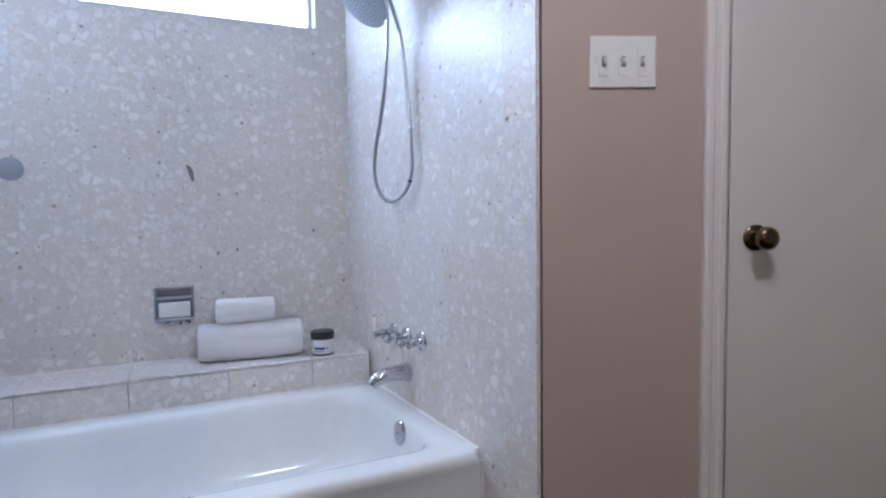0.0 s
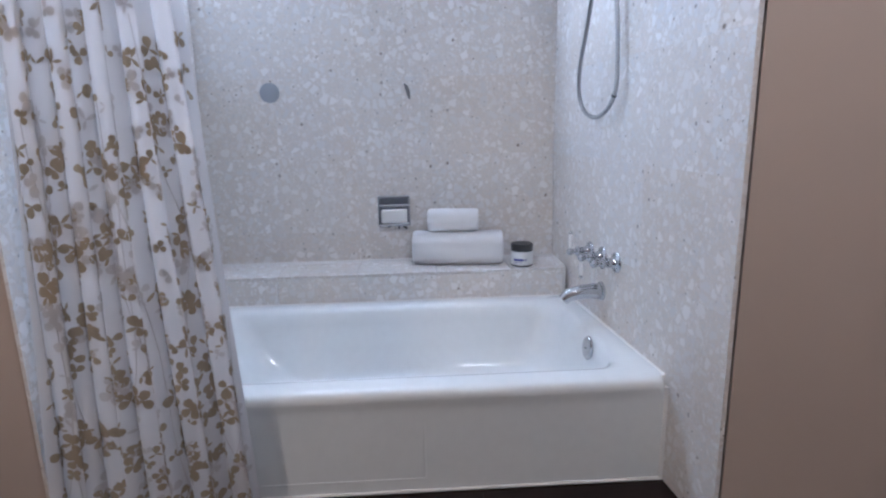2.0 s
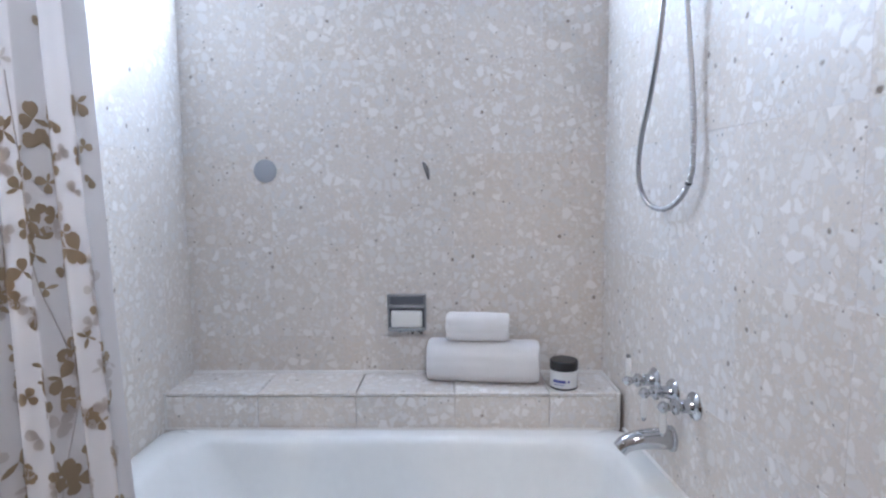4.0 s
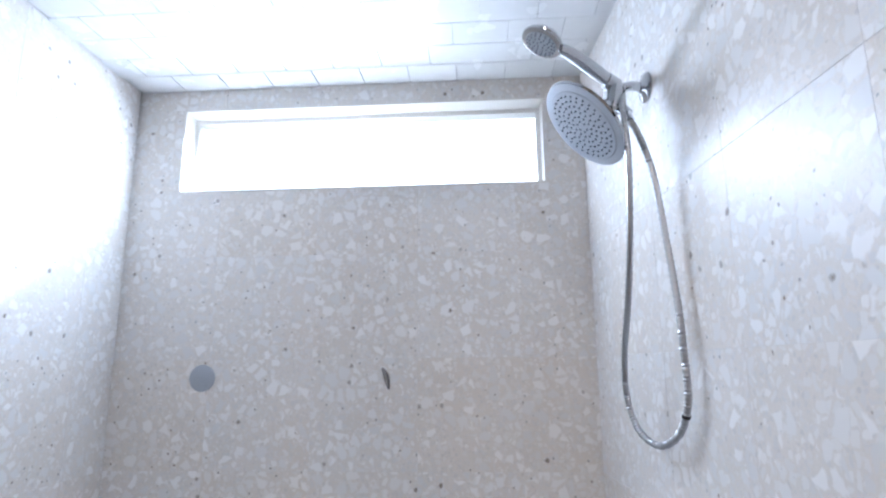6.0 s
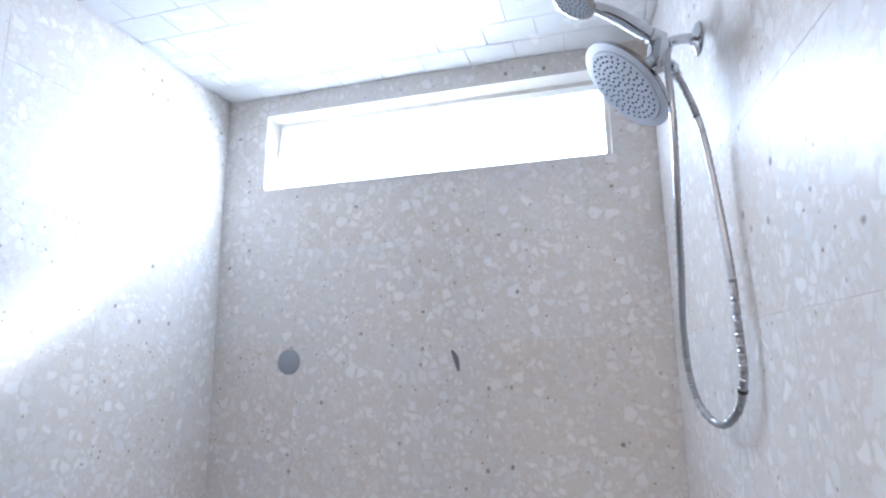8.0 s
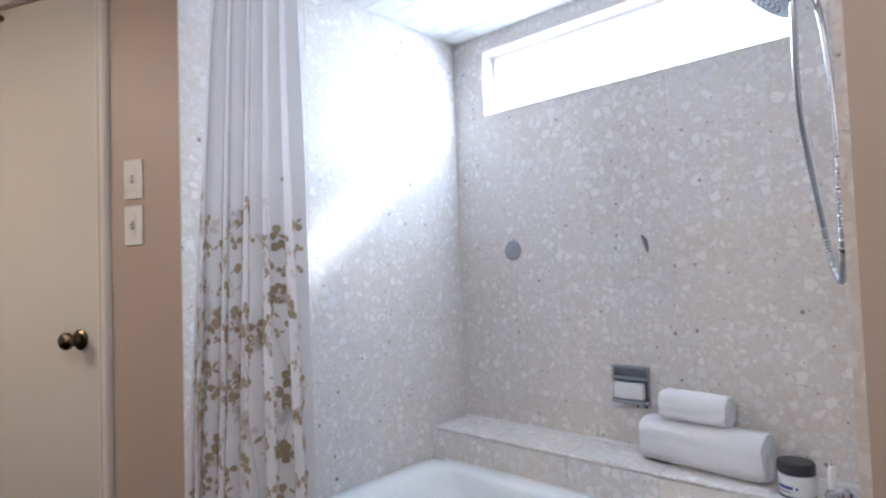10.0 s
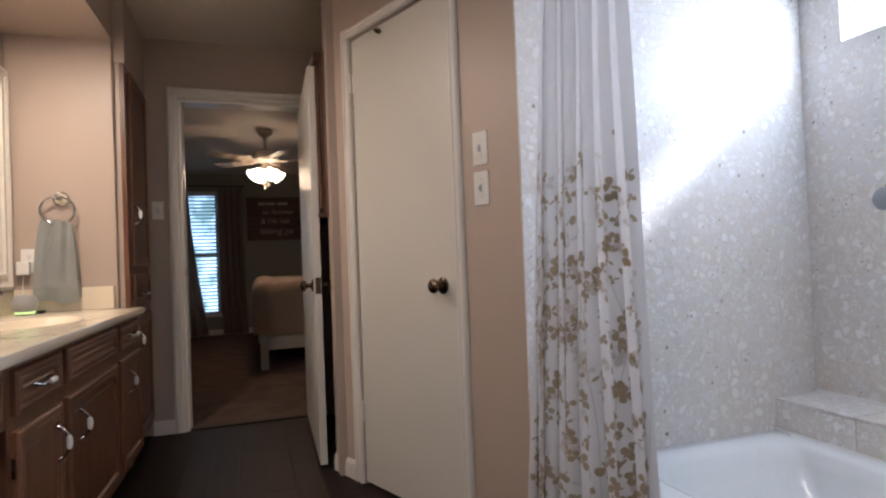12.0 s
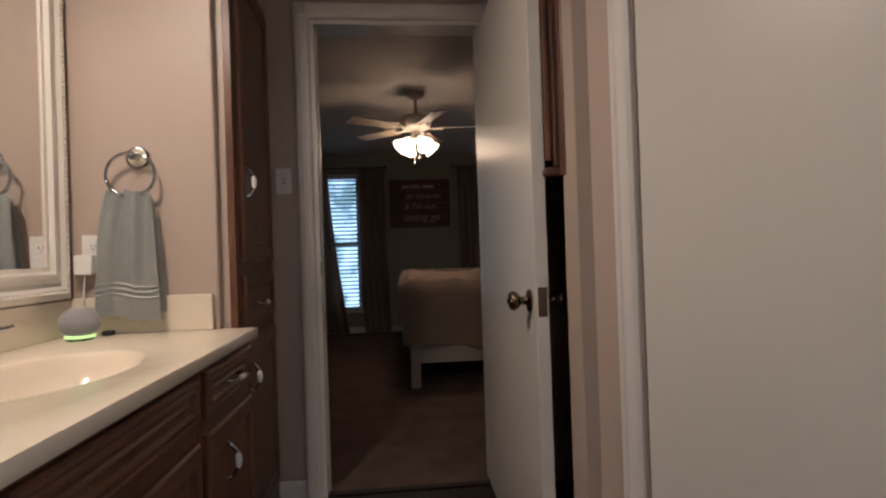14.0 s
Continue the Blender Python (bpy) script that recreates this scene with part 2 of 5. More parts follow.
M_HAZE = hazy_sky()
M_GARDEN = glow_material("garden_backdrop", (0.62, 0.82, 1.0), BED_WINDOW_GLOW, (0.16, 0.26, 0.26))
M_GLASS = glass_material("window_glass")
M_MIRROR = plain_material("mirror_silver", (0.90, 0.90, 0.88), 0.01, 1.0)
M_CAN = glow_material("downlight_lens", (1.0, 0.78, 0.55), 6.0)


def carpet_material():
    k = Nodes("brown_carpet", 1.0)
    v = k.coords()
    a, b = k.noise(v, 5, 4), k.noise(v, 240, 3)
    col = k.mix(k.ramp(a.outputs[0], (0.35, 0.0), (0.65, 1.0)), (0.125, 0.078, 0.060), (0.20, 0.128, 0.10))
    col = k.mix(k.ramp(b.outputs[0], (0.4, 0.5), (0.6, 0.0)), col, (0.06, 0.036, 0.03))
    k.colour(col)
    k.bump(b.outputs[0], 0.9, 0.006)
    return k.m


M_CARPET = carpet_material()

# ---- mesh helpers ----


def box(bm, lo, hi, m=None):
    v = [bm.verts.new((x, y, z)) for x in (lo[0], hi[0]) for y in (lo[1], hi[1]) for z in (lo[2], hi[2])]
    for f in ((0, 1, 3, 2), (4, 6, 7, 5), (0, 4, 5, 1), (2, 3, 7, 6), (0, 2, 6, 4), (1, 5, 7, 3)):
        bm.faces.new([v[i] for i in f])
    if m is not None:
        bmesh.ops.transform(bm, matrix=m, verts=v)
    return v


def bevel(bm, width=0.003, segments=2):
    bmesh.ops.recalc_face_normals(bm, faces=bm.faces[:])
    edges = [e for e in bm.edges if len(e.link_faces) == 2 and e.calc_face_angle(0) > 0.6]
    bmesh.ops.bevel(bm, geom=edges, offset=width, segments=segments, affect="EDGES", profile=0.5, clamp_overlap=True)


def block(lo, hi, m=None, width=0.003, segments=2):
    bm = bmesh.new()
    box(bm, lo, hi, m)
    if width:
        bevel(bm, width, segments)
    return bm


def lathe(profile, steps=28, m=None, bm=None):
    """A turned shape about z from (radius, height) pairs."""
    bm = bm or bmesh.new()
    made, rings = [], []
    for r, z in profile:
        ring = [bm.verts.new((r * math.cos(a), r * math.sin(a), z)) for a in (2 * math.pi * i / steps for i in range(steps))] if r > 1e-6 else [bm.verts.new((0, 0, z))]
        rings.append(ring)
        made += ring
    for a, b in zip(rings, rings[1:]):
        for i in range(steps):
            j = (i + 1) % steps
            if len(a) == 1 and len(b) == 1:
                continue
            if len(a) == 1:
                bm.faces.new((a[0], b[i], b[j]))
            elif len(b) == 1:
                bm.faces.new((a[i], a[j], b[0]))
            else:
                bm.faces.new((a[i], a[j], b[j], b[i]))
    for ring, flip in ((rings[0], True), (rings[-1], False)):
        if len(ring) > 1:
            bm.faces.new(ring[::-1] if flip else ring)
    if m is not None:
        bmesh.ops.transform(bm, matrix=m, verts=made)
    return bm


def smooth_line(points, steps=8):
    """A Catmull-Rom line through the points."""
    p = [Vector(a) for a in points]
    p = [p[0] * 2 - p[1], *p, p[-1] * 2 - p[-2]]
    out = []
    for i in range(1, len(p) - 2):
        for k in range(steps):
            t = k / steps
            a, b, c, d = p[i - 1:i + 3]
            out.append(0.5 * (2 * b + (c - a) * t + (2 * a - 5 * b + 4 * c - d) * t * t + (3 * b - a - 3 * c + d) * t ** 3))
    return out + [p[-2]]


def tube(points, radius, sides=12, bm=None):
    """A tube along points; radius is a number or a function of 0..1."""
    bm = bm or bmesh.new()
    pts = [Vector(a) for a in points]
    rings, up = [], None
    for i, c in enumerate(pts):
        d = (pts[min(i + 1, len(pts) - 1)] - pts[max(i - 1, 0)]).normalized()
        if up is None:
            up = d.orthogonal().normalized()
        up = (up - d * up.dot(d)).normalized()
        side = d.cross(up)
        r = radius(i / (len(pts) - 1)) if callable(radius) else radius
        rings.append([bm.verts.new(c + (up * math.cos(a) + side * math.sin(a)) * r) for a in (2 * math.pi * k / sides for k in range(sides))])
    for a, b in zip(rings, rings[1:]):
        for k in range(sides):
            bm.faces.new((a[k], a[(k + 1) % sides], b[(k + 1) % sides], b[k]))
    bm.faces.new(rings[0][::-1])
    bm.faces.new(rings[-1])
    return bm


def part(name, bm, material, parent=None, label="", smooth=False):
    """Links a bmesh as one mesh object, under a thing or a part."""
    bmesh.ops.recalc_face_normals(bm, faces=bm.faces[:])
    me = bpy.data.meshes.new(name)
    bm.to_mesh(me)
    bm.free()
    me.materials.append(material)
    if smooth:
        for p in me.polygons:
            p.use_smooth = True
        try:
            me.set_sharp_from_angle(angle=radians(40))
        except AttributeError:
            pass
    ob = new(name, me)
    ob.parent = parent
    if label:
        ob["label"] = label
    return ob


def thing(name, label, category, m=None, group="", kind=""):
    ob = new(name)
    ob.empty_display_size = 0.05
    if m is not None:
        ob.matrix_world = m
    return tagged(ob, label, category, group, kind)


def single(name, bm, material, label, category, kind="", smooth=False, group=""):
    return tagged(part(name, bm, material, None, "", smooth), label, category, group, kind)


def wall(name, p0, p1, z0, z1, thick, material, label, holes=()):
    """A wall whose seen face runs from p0 to p1 (the body lies to the left of that way), with openings (s0, s1, z0, z1) along it."""
    a, b = Vector((*p0, 0)), Vector((*p1, 0))
    d = (b - a)
    length = d.length
    m = Matrix.Translation(a) @ Matrix.Rotation(math.atan2(d.y, d.x), 4, "Z")
    bm = bmesh.new()
    cuts = sorted({0.0, length, *[h[0] for h in holes], *[h[1] for h in holes]})
    for s0, s1 in zip(cuts, cuts[1:]):
        mid = (s0 + s1) / 2
        here = sorted([h for h in holes if h[0] < mid < h[1]], key=lambda h: h[2])
        z = z0
        for h in here:
            if h[2] > z + 1e-4:
                box(bm, (s0, 0, z), (s1, thick, h[2]), m)
            z = h[3]
        if z < z1 - 1e-4:
            box(bm, (s0, 0, z), (s1, thick, z1), m)
    ob = part(name, bm, material)
    return tagged(ob, label, "wall", "", "structure")


# ---- plan ----
AX0, AX1 = -0.997, 0.470      # tub alcove sides at the back wall
EAST_SKEW = Matrix(((1, -0.085, 0, 0.085 * 2.55), (0, 1, 0, 0), (0, 0, 1, 0), (0, 0, 0, 1)))  # the east wall opens slightly
AYF, AYB = 1.306, 2.55        # its mouth and its back wall
AZ = 2.103                    # its ceiling
WX0, WX1, WZ0, WZ1 = -0.838, 0.350, 1.747, 2.034  # high window
CEIL = 2.44
LEDGE_Y, LEDGE_Z = 2.333, 0.438
SL = Vector((-0.927, -0.375))  # along the slanted wall to the west
CL = Vector((AX0, 1.318))
CORNER = CL + SL * 1.275
SR = Vector((0.927, -0.375))
CR = Vector((0.588, 1.290))
RCORNER = CR + SR * 1.40
DOORWALL = -3.22
VANITY_Y = -0.635
TOWELWALL = -2.600
BEDEND = -8.45
VANITY_TURN = Matrix.Translation((-2.6, -0.033, 0)) @ Matrix.Rotation(radians(-1.0), 4, "Z") @ Matrix.Translation((2.6, 0.033, 0))  # the vanity side stands askew

# ---- structure ----
bm = bmesh.new()
box(bm, (DOORWALL - 0.03, -1.3, -0.12), (2.1, 2.8, -0.012))
tagged(part("floor", bm, M_DARKGAP), "dark plank floor of the bathroom", "floor", "", "structure")
bm = bmesh.new()
box(bm, (BEDEND - 0.1, -3.2, -0.12), (DOORWALL - 0.031, 3.8, 0.004))
tagged(part("floor_bedroom", bm, M_CARPET), "brown cut-pile carpet of the bedroom", "carpet", "", "structure")

# ceilings
bm = bmesh.new()
box(bm, (DOORWALL, -1.3, CEIL), (2.1, AYF - 0.0, CEIL + 0.1))
box(bm, (-3.2, AYF, CEIL), (-2.0, 1.6, CEIL + 0.1))
tagged(part("ceiling", bm, M_CEIL), "plain painted bathroom ceiling", "ceiling", "", "structure")
bm = bmesh.new()
box(bm, (TOWELWALL, VANITY_Y, 2.185), (2.1, -0.165, CEIL - 0.002))
tagged(part("ceiling_soffit", bm, M_WALL), "peach-painted dropped soffit over the vanity", "soffit", "", "structure").matrix_world = VANITY_TURN
bm = bmesh.new()
box(bm, (BEDEND - 0.1, -3.2, 2.40), (DOORWALL - 0.11, 3.8, 2.5))
tagged(part("ceiling_bedroom", bm, M_CEIL), "dim painted bedroom ceiling", "ceiling", "", "structure")
# tiled alcove ceiling: one mesh with its joints
bm = bmesh.new()
box(bm, (AX0 - 0.1, AYF, AZ + 0.006), (AX1 + 0.1, AYB + 0.15, AZ + 0.1))
tw, th = 0.152, 0.108
nx, ny = 10, 12
for j in range(ny):
    for i in range(-1, nx + 1):
        x0 = AX0 + 0.01 + i * tw + (0.5 * tw if j % 2 else 0)
        x1 = min(x0 + tw - 0.003, AX1)
        x0 = max(x0, AX0)
        y1 = AYB - j * th
        y0 = max(y1 - th + 0.003, AYF + 0.002)
        if x1 - x0 > 0.01 and y1 - y0 > 0.01:
            box(bm, (x0, y0, AZ), (x1, y1, AZ + 0.0055))
tagged(part("ceiling_alcove", bm, M_CTILE), "white rectangular tiles over the tub alcove", "ceiling", "", "structure")

# alcove walls behind the tiles
wall("wall_north", (AX0 - 0.12, AYB + 0.001), (AX1 + 0.12, AYB + 0.001), 0, 2.5, 0.16, M_GROUT, "grouted wall with a high window behind the tub",
     [(WX0 - AX0 + 0.12, WX1 - AX0 + 0.12, WZ0, WZ1)])
wall("wall_alcove_west", (AX0 - 0.001, AYF + 0.01), (AX0 - 0.001, AYB + 0.0005), 0, 2.5, 0.1, M_GROUT, "grouted west wall of the tub alcove")
wall("wall_alcove_east", (AX1 + 0.001, AYB + 0.0005), (AX1 + 0.085 * (AYB - AYF) + 0.001, AYF + 0.012), 0, 2.5, 0.1, M_GROUT, "grouted east wall of the tub alcove")
bm = bmesh.new()
box(bm, (AX0 - 0.005, AYF + 0.012, AZ + 0.03), (AX1 + 0.07, AYF + 0.09, CEIL + 0.05))
tagged(part("wall_header", bm, M_WALL), "peach wall above the mouth of the alcove", "wall", "", "structure")

# slanted walls with the closet doors
LD0, LD1 = 0.348, 1.018     # closet door along the west slanted wall
RD0, RD1 = 0.453, 1.110
DOOR_H = 2.03
wall("wall_slant_west", tuple(CORNER), tuple(CL), 0, CEIL, 0.11, M_WALL, "peach-painted slanted wall with a closet door",
     [(1.275 - LD1, 1.275 - LD0, 0, DOOR_H)])
wall("wall_slant_east", tuple(CR), tuple(RCORNER), 0, CEIL, 0.11, M_WALL, "peach-painted slanted wall with a closet door and light switch",
     [(RD0, RD1, 0, DOOR_H)])
wall("wall_east", tuple(RCORNER), (RCORNER.x, -1.2), 0, CEIL, 0.1, M_WALL, "plain peach wall closing the bathroom")
wall("wall_south", (2.2, VANITY_Y), (TOWELWALL - 0.7, VANITY_Y), 0, CEIL, 0.12, M_WALL, "peach-painted wall behind the vanity").matrix_world = VANITY_TURN
# end wall of the vanity with the towel ring, and a narrow filler beside the tall cabinet
bm = bmesh.new()
box(bm, (TOWELWALL - 0.10, VANITY_Y, 0), (TOWELWALL, -0.17, CEIL))
bevel(bm, 0.006, 2)
tagged(part("wall_towel", bm, M_WALL), "peach-painted end wall of the vanity with a towel ring", "wall", "", "structure").matrix_world = VANITY_TURN
bm = bmesh.new()
box(bm, (TOWELWALL - 0.14, -0.190, 0), (TOWELWALL - 0.035, -0.145, CEIL))
tagged(part("wall_filler", bm, M_WALL), "narrow painted strip beside the tall cabinet", "wall", "", "structure")
bm = bmesh.new()
box(bm, (DOORWALL, -0.17, 2.085), (TOWELWALL - 0.03, -0.117, CEIL))
tagged(part("wall_over_cabinet", bm, M_WALL), "painted wall over the tall cabinet", "wall", "", "structure")
# wall to the bedroom
OP0, OP1, OPH = 0.066, 0.822, 2.072
wall("wall_west", (DOORWALL, -0.75), (DOORWALL, 1.6), 0, 2.5, 0.11, M_WALL, "peach-painted wall with the bedroom doorway", [(OP0 + 0.75, OP1 + 0.75, 0, OPH)])
# recess behind the open door
wall("wall_recess_east", (CORNER.x, CORNER.y + 0.0), (CORNER.x - 0.02, 1.55), 0, CEIL, -0.1, M_WALL, "shaded wall of the recess behind the door")
wall("wall_recess_north", (-3.25, 1.5), (-2.0, 1.5), 0, CEIL, 0.1, M_WALL, "shaded back wall of the recess")
# unseen panels behind the slanted doors, dark colour standing for closet shade
for c0, along, a, b, nm in ((CL, SL, LD0, LD1, "wall_closet_west"), (CR, SR, RD0, RD1, "wall_closet_east")):
    n = Vector((-along.y, along.x)) if along.x > 0 else Vector((along.y, -along.x))
    p, q = c0 + along * (a - 0.1) + n * 0.16, c0 + along * (b + 0.1) + n * 0.16
    bm = bmesh.new()
    d = q - p
    box(bm, (0, -0.02, 0), (d.length, 0.02, CEIL), Matrix.Translation((p.x, p.y, 0)) @ Matrix.Rotation(math.atan2(d.y, d.x), 4, "Z"))
    tagged(part(nm, bm, M_DARKGAP), "unseen closet panel with shade put into its dark colour", "wall", "", "structure")

# bedroom shell
BW = [(-0.44, 0.04), (1.70, 2.28)]
BWZ = (0.305, 2.14)
wall("wall_bedroom_west", (BEDEND, -3.2), (BEDEND, 3.8), 0, 2.5, 0.14, M_BEDWALL, "grey bedroom wall with two tall windows", [(a + 3.2, b + 3.2, *BWZ) for a, b in BW])
wall("wall_bedroom_north", (BEDEND, 3.7), (DOORWALL - 0.1, 3.7), 0, 2.5, 0.1, M_BEDWALL, "grey bedroom wall")
wall("wall_bedroom_south", (DOORWALL - 0.1, -3.1), (BEDEND, -3.1), 0, 2.5, 0.1, M_BEDWALL, "grey bedroom wall")
bm = bmesh.new()
for y0, y1, z0, z1 in ((-3.1, OP0, 0, 2.4), (OP1, 3.7, 0, 2.4), (OP0, OP1, OPH, 2.4)):
    box(bm, (DOORWALL - 0.135, y0, z0), (DOORWALL - 0.113, y1, z1))
tagged(part("wall_bedroom_east", bm, M_BEDWALL), "grey bedroom wall round the doorway", "wall", "", "structure")


def profile_strip(bm, length, width, depth, m):
    """A moulded casing strip: along x, its width along z, standing out along -y."""
    prof = [(0, 0), (0, depth * 0.6), (width * 0.12, depth), (width * 0.30, depth), (width * 0.38, depth * 0.72), (width * 0.62, depth * 0.66),
            (width * 0.70, depth * 0.9), (width * 0.86, depth * 0.9), (width, depth * 0.45), (width, 0)]
    rows = [[bm.verts.new(m @ Vector((x, -d, w))) for w, d in prof] for x in (0, length)]
    for i in range(len(prof)):
        j = (i + 1) % len(prof)
        bm.faces.new((rows[0][i], rows[0][j], rows[1][j], rows[1][i]))
    bm.faces.new(rows[0][::-1])
    bm.faces.new(rows[1])


def wall_frame(p, along):
    """x along the wall, z up, -y out of it into the room."""
    x = Vector((along.x, along.y, 0)).normalized()
    z = Vector((0, 0, 1))
    y = z.cross(x)
    m = Matrix((x, y, z)).transposed().to_4x4()
    m.translation = (p.x, p.y, 0)
    return m


def casing(parent, m, s0, s1, top, width=0.062, depth=0.018, first=None):
    narrow = first or width
    bm = bmesh.new()
    profile_strip(bm, top + width, narrow, depth, m @ Matrix.Translation((s0, 0, 0)) @ Matrix.Rotation(radians(-90), 4, "Y") @ Matrix.Diagonal((1, 1, -1, 1)))
    part("door_casing", bm, M_TRIM, parent)
    bm = bmesh.new()
    profile_strip(bm, top + width, width, depth, m @ Matrix.Translation((s1, 0, 0)) @ Matrix.Rotation(radians(-90), 4, "Y") @ Matrix.Diagonal((1, 1, 1, 1)))
    part("door_casing", bm, M_TRIM, parent)
    bm = bmesh.new()
    profile_strip(bm, s1 - s0, width, depth, m @ Matrix.Translation((s0, 0, top)))
    part("door_casing", bm, M_TRIM, parent)


def knob(parent, m, material=M_BRONZE):
    """A round door knob on its rose; its axis is local z, out of the door."""
    k = part("door_knob", lathe([(0.0, 0.0), (0.031, 0.0), (0.032, 0.004), (0.028, 0.008), (0.014, 0.011), (0.0115, 0.022), (0.013, 0.030), (0.022, 0.036), (0.0275, 0.045), (0.0275, 0.053), (0.022, 0.060), (0.010, 0.0635), (0.0, 0.0635)], 28, m), material, parent, "antique brass knob", True)
    part("lock_button", lathe([(0.0, 0.063), (0.007, 0.063), (0.007, 0.066), (0.0, 0.0665)], 14, m), M_BLACK, k)
    return k


def hinge(parent, m):
    h = part("hinge", lathe([(0.0, 0.0), (0.0055, 0.001), (0.0055, 0.088), (0.004, 0.092), (0.0, 0.093)], 12, m), M_TRIM, parent, "painted hinge")
    part("hinge_leaf", block((0.0, 0.0045, 0.0), (0.022, 0.0075, 0.09), m, 0.001), M_TRIM, h)
    for z in (0.0, 0.031, 0.062):
        part("hinge_knuckle", lathe([(0.0085, z + 0.002), (0.0085, z + 0.027)], 12, m), M_TRIM, h)


def closet_door(name, p, along, s0, s1, label, first):
    m = wall_frame(p, along)
    d = thing(name, label, "door", None, "", "structure")
    lo, hi = s0, s1
    part("door_leaf", block((lo + 0.004, 0.002, 0.012), (hi - 0.004, 0.037, DOOR_H - 0.004), m, 0.002), M_DOOR, d)
    jm = bmesh.new()
    box(jm, (lo - 0.016, 0.0, 0), (lo - 0.0005, 0.105, DOOR_H + 0.016), m)
    box(jm, (hi + 0.0005, 0.0, 0), (hi + 0.016, 0.105, DOOR_H + 0.016), m)
    box(jm, (lo - 0.0005, 0.0, DOOR_H + 0.0005), (hi + 0.0005, 0.105, DOOR_H + 0.016), m)
    part("door_jamb", jm, M_TRIM, d)
    casing(d, m, lo - first - 0.006, hi + 0.056, DOOR_H + 0.008, 0.048, 0.018, first)
    return d, m


MW = wall_frame(CL + SL * 1.275, -SL)   # x runs east along the west slanted wall
d, m = closet_door("door_1", CL + SL * 1.275, -SL, 1.275 - LD1, 1.275 - LD0, "closed flush white closet door with an antique brass knob", 0.060)
knob(d, m @ Matrix.Translation((1.275 - LD0 - 0.078, 0.002, 0.908)) @ Matrix.Rotation(radians(90), 4, "X"))
# dark strip painted for the shaded latch gap
part("strike_gap", block((1.275 - LD0 - 0.003, -0.0005, 0.84), (1.275 - LD0 + 0.002, 0.004, 0.93), m, 0), M_SLOT, d)
for z in (0.285, 1.785):
    hinge(d, m @ Matrix.Translation((1.275 - LD1 + 0.001, -0.006, z)))
bmx = bmesh.new()
lathe([(0.0, 0.0), (0.010, 0.0), (0.012, 0.014), (0.006, 0.03), (0.0, 0.032)], 12, m @ Matrix.Translation((1.275 - LD1 + 0.24, -0.001, DOOR_H - 0.035)) @ Matrix.Rotation(radians(90), 4, "X"), bmx)
part("door_catch", bmx, M_BRONZE, d, "small dark catch at the head of the door")
d, m = closet_door("door_2", CR, SR, RD0, RD1, "closed flush white closet door with a dark brass knob", 0.058)
knob(d, m @ Matrix.Translation((RD0 + 0.070, 0.002, 0.917)) @ Matrix.Rotation(radians(90), 4, "X"))

# bedroom doorway and its open leaf
dw = thing("door_3", "open white flush door to the bedroom with brass knobs", "door", None, "", "structure")
mdw = wall_frame(Vector((DOORWALL, OP0)), Vector((0, 1)))
jm = bmesh.new()
box(jm, (0.0005, 0.002, 0), (0.018, 0.130, OPH - 0.018), mdw)
box(jm, (OP1 - OP0 - 0.018, 0.002, 0), (OP1 - OP0 - 0.0005, 0.130, OPH - 0.018), mdw)
box(jm, (0.0005, 0.002, OPH - 0.018), (OP1 - OP0 - 0.0005, 0.130, OPH - 0.0005), mdw)
box(jm, (0.018, 0.060, 0), (0.026, 0.090, OPH - 0.018), mdw)
part("door_jamb", jm, M_TRIM, dw)
casing(dw, mdw, -0.066, OP1 - OP0 + 0.066, OPH + 0.004, 0.066)
part("strike_plate", block((0.0178, 0.01, 0.955), (0.0195, 0.034, 1.02), mdw, 0), M_SLOT, dw, "dark strike plate")
TIP = Vector((-2.215, 0.764))
HINGE = Vector((DOORWALL + 0.012, OP1 - 0.028))
leafdir = (TIP - HINGE)
LEAF = leafdir.length
mleaf = Matrix.Translation((HINGE.x, HINGE.y, 0)) @ Matrix.Rotation(math.atan2(leafdir.y, leafdir.x), 4, "Z")
part("door_leaf", block((0, 0, 0.018), (LEAF, 0.036, 1.995), mleaf, 0.002), M_DOOR, dw)
part("latch_plate", block((LEAF - 0.0005, 0.006, 0.86), (LEAF + 0.0012, 0.031, 0.94), mleaf, 0), M_BRONZE, dw)
kk = mleaf @ Matrix.Translation((LEAF - 0.068, 0, 0.90))
knob(dw, kk @ Matrix.Rotation(radians(90), 4, "X"))
knob(dw, kk @ Matrix.Translation((0, 0.036, 0)) @ Matrix.Rotation(radians(-90), 4, "X"))
bm = bmesh.new()
box(bm, (DOORWALL - 0.05, OP0 + 0.018, -0.01), (DOORWALL - 0.005, OP1 - 0.018, 0.008))
bevel(bm, 0.003)
tagged(part("threshold", bm, M_PLANK), "dark strip between plank floor and carpet", "threshold", "", "structure")


def baseboard(p, q, name="baseboard", h=0.085, t=0.014):
    d = Vector(q) - Vector(p)
    m = wall_frame(Vector(p), d)
    bm = bmesh.new()
    prof = [(0, 0), (0, t), (h * 0.62, t), (h * 0.70, t * 0.8), (h * 0.80, t * 0.8), (h * 0.92, t * 0.45), (h, t * 0.3), (h, 0)]
    rows = [[bm.verts.new(m @ Vector((x, -dd, w))) for w, dd in prof] for x in (0, d.length)]
    for i in range(len(prof)):
        j = (i + 1) % len(prof)
        bm.faces.new((rows[0][i], rows[0][j], rows[1][j], rows[1][i]))
    bm.faces.new(rows[0][::-1])
    bm.faces.new(rows[1])
    tagged(part(name, bm, M_TRIM), "white moulded baseboard", "baseboard", "", "structure")


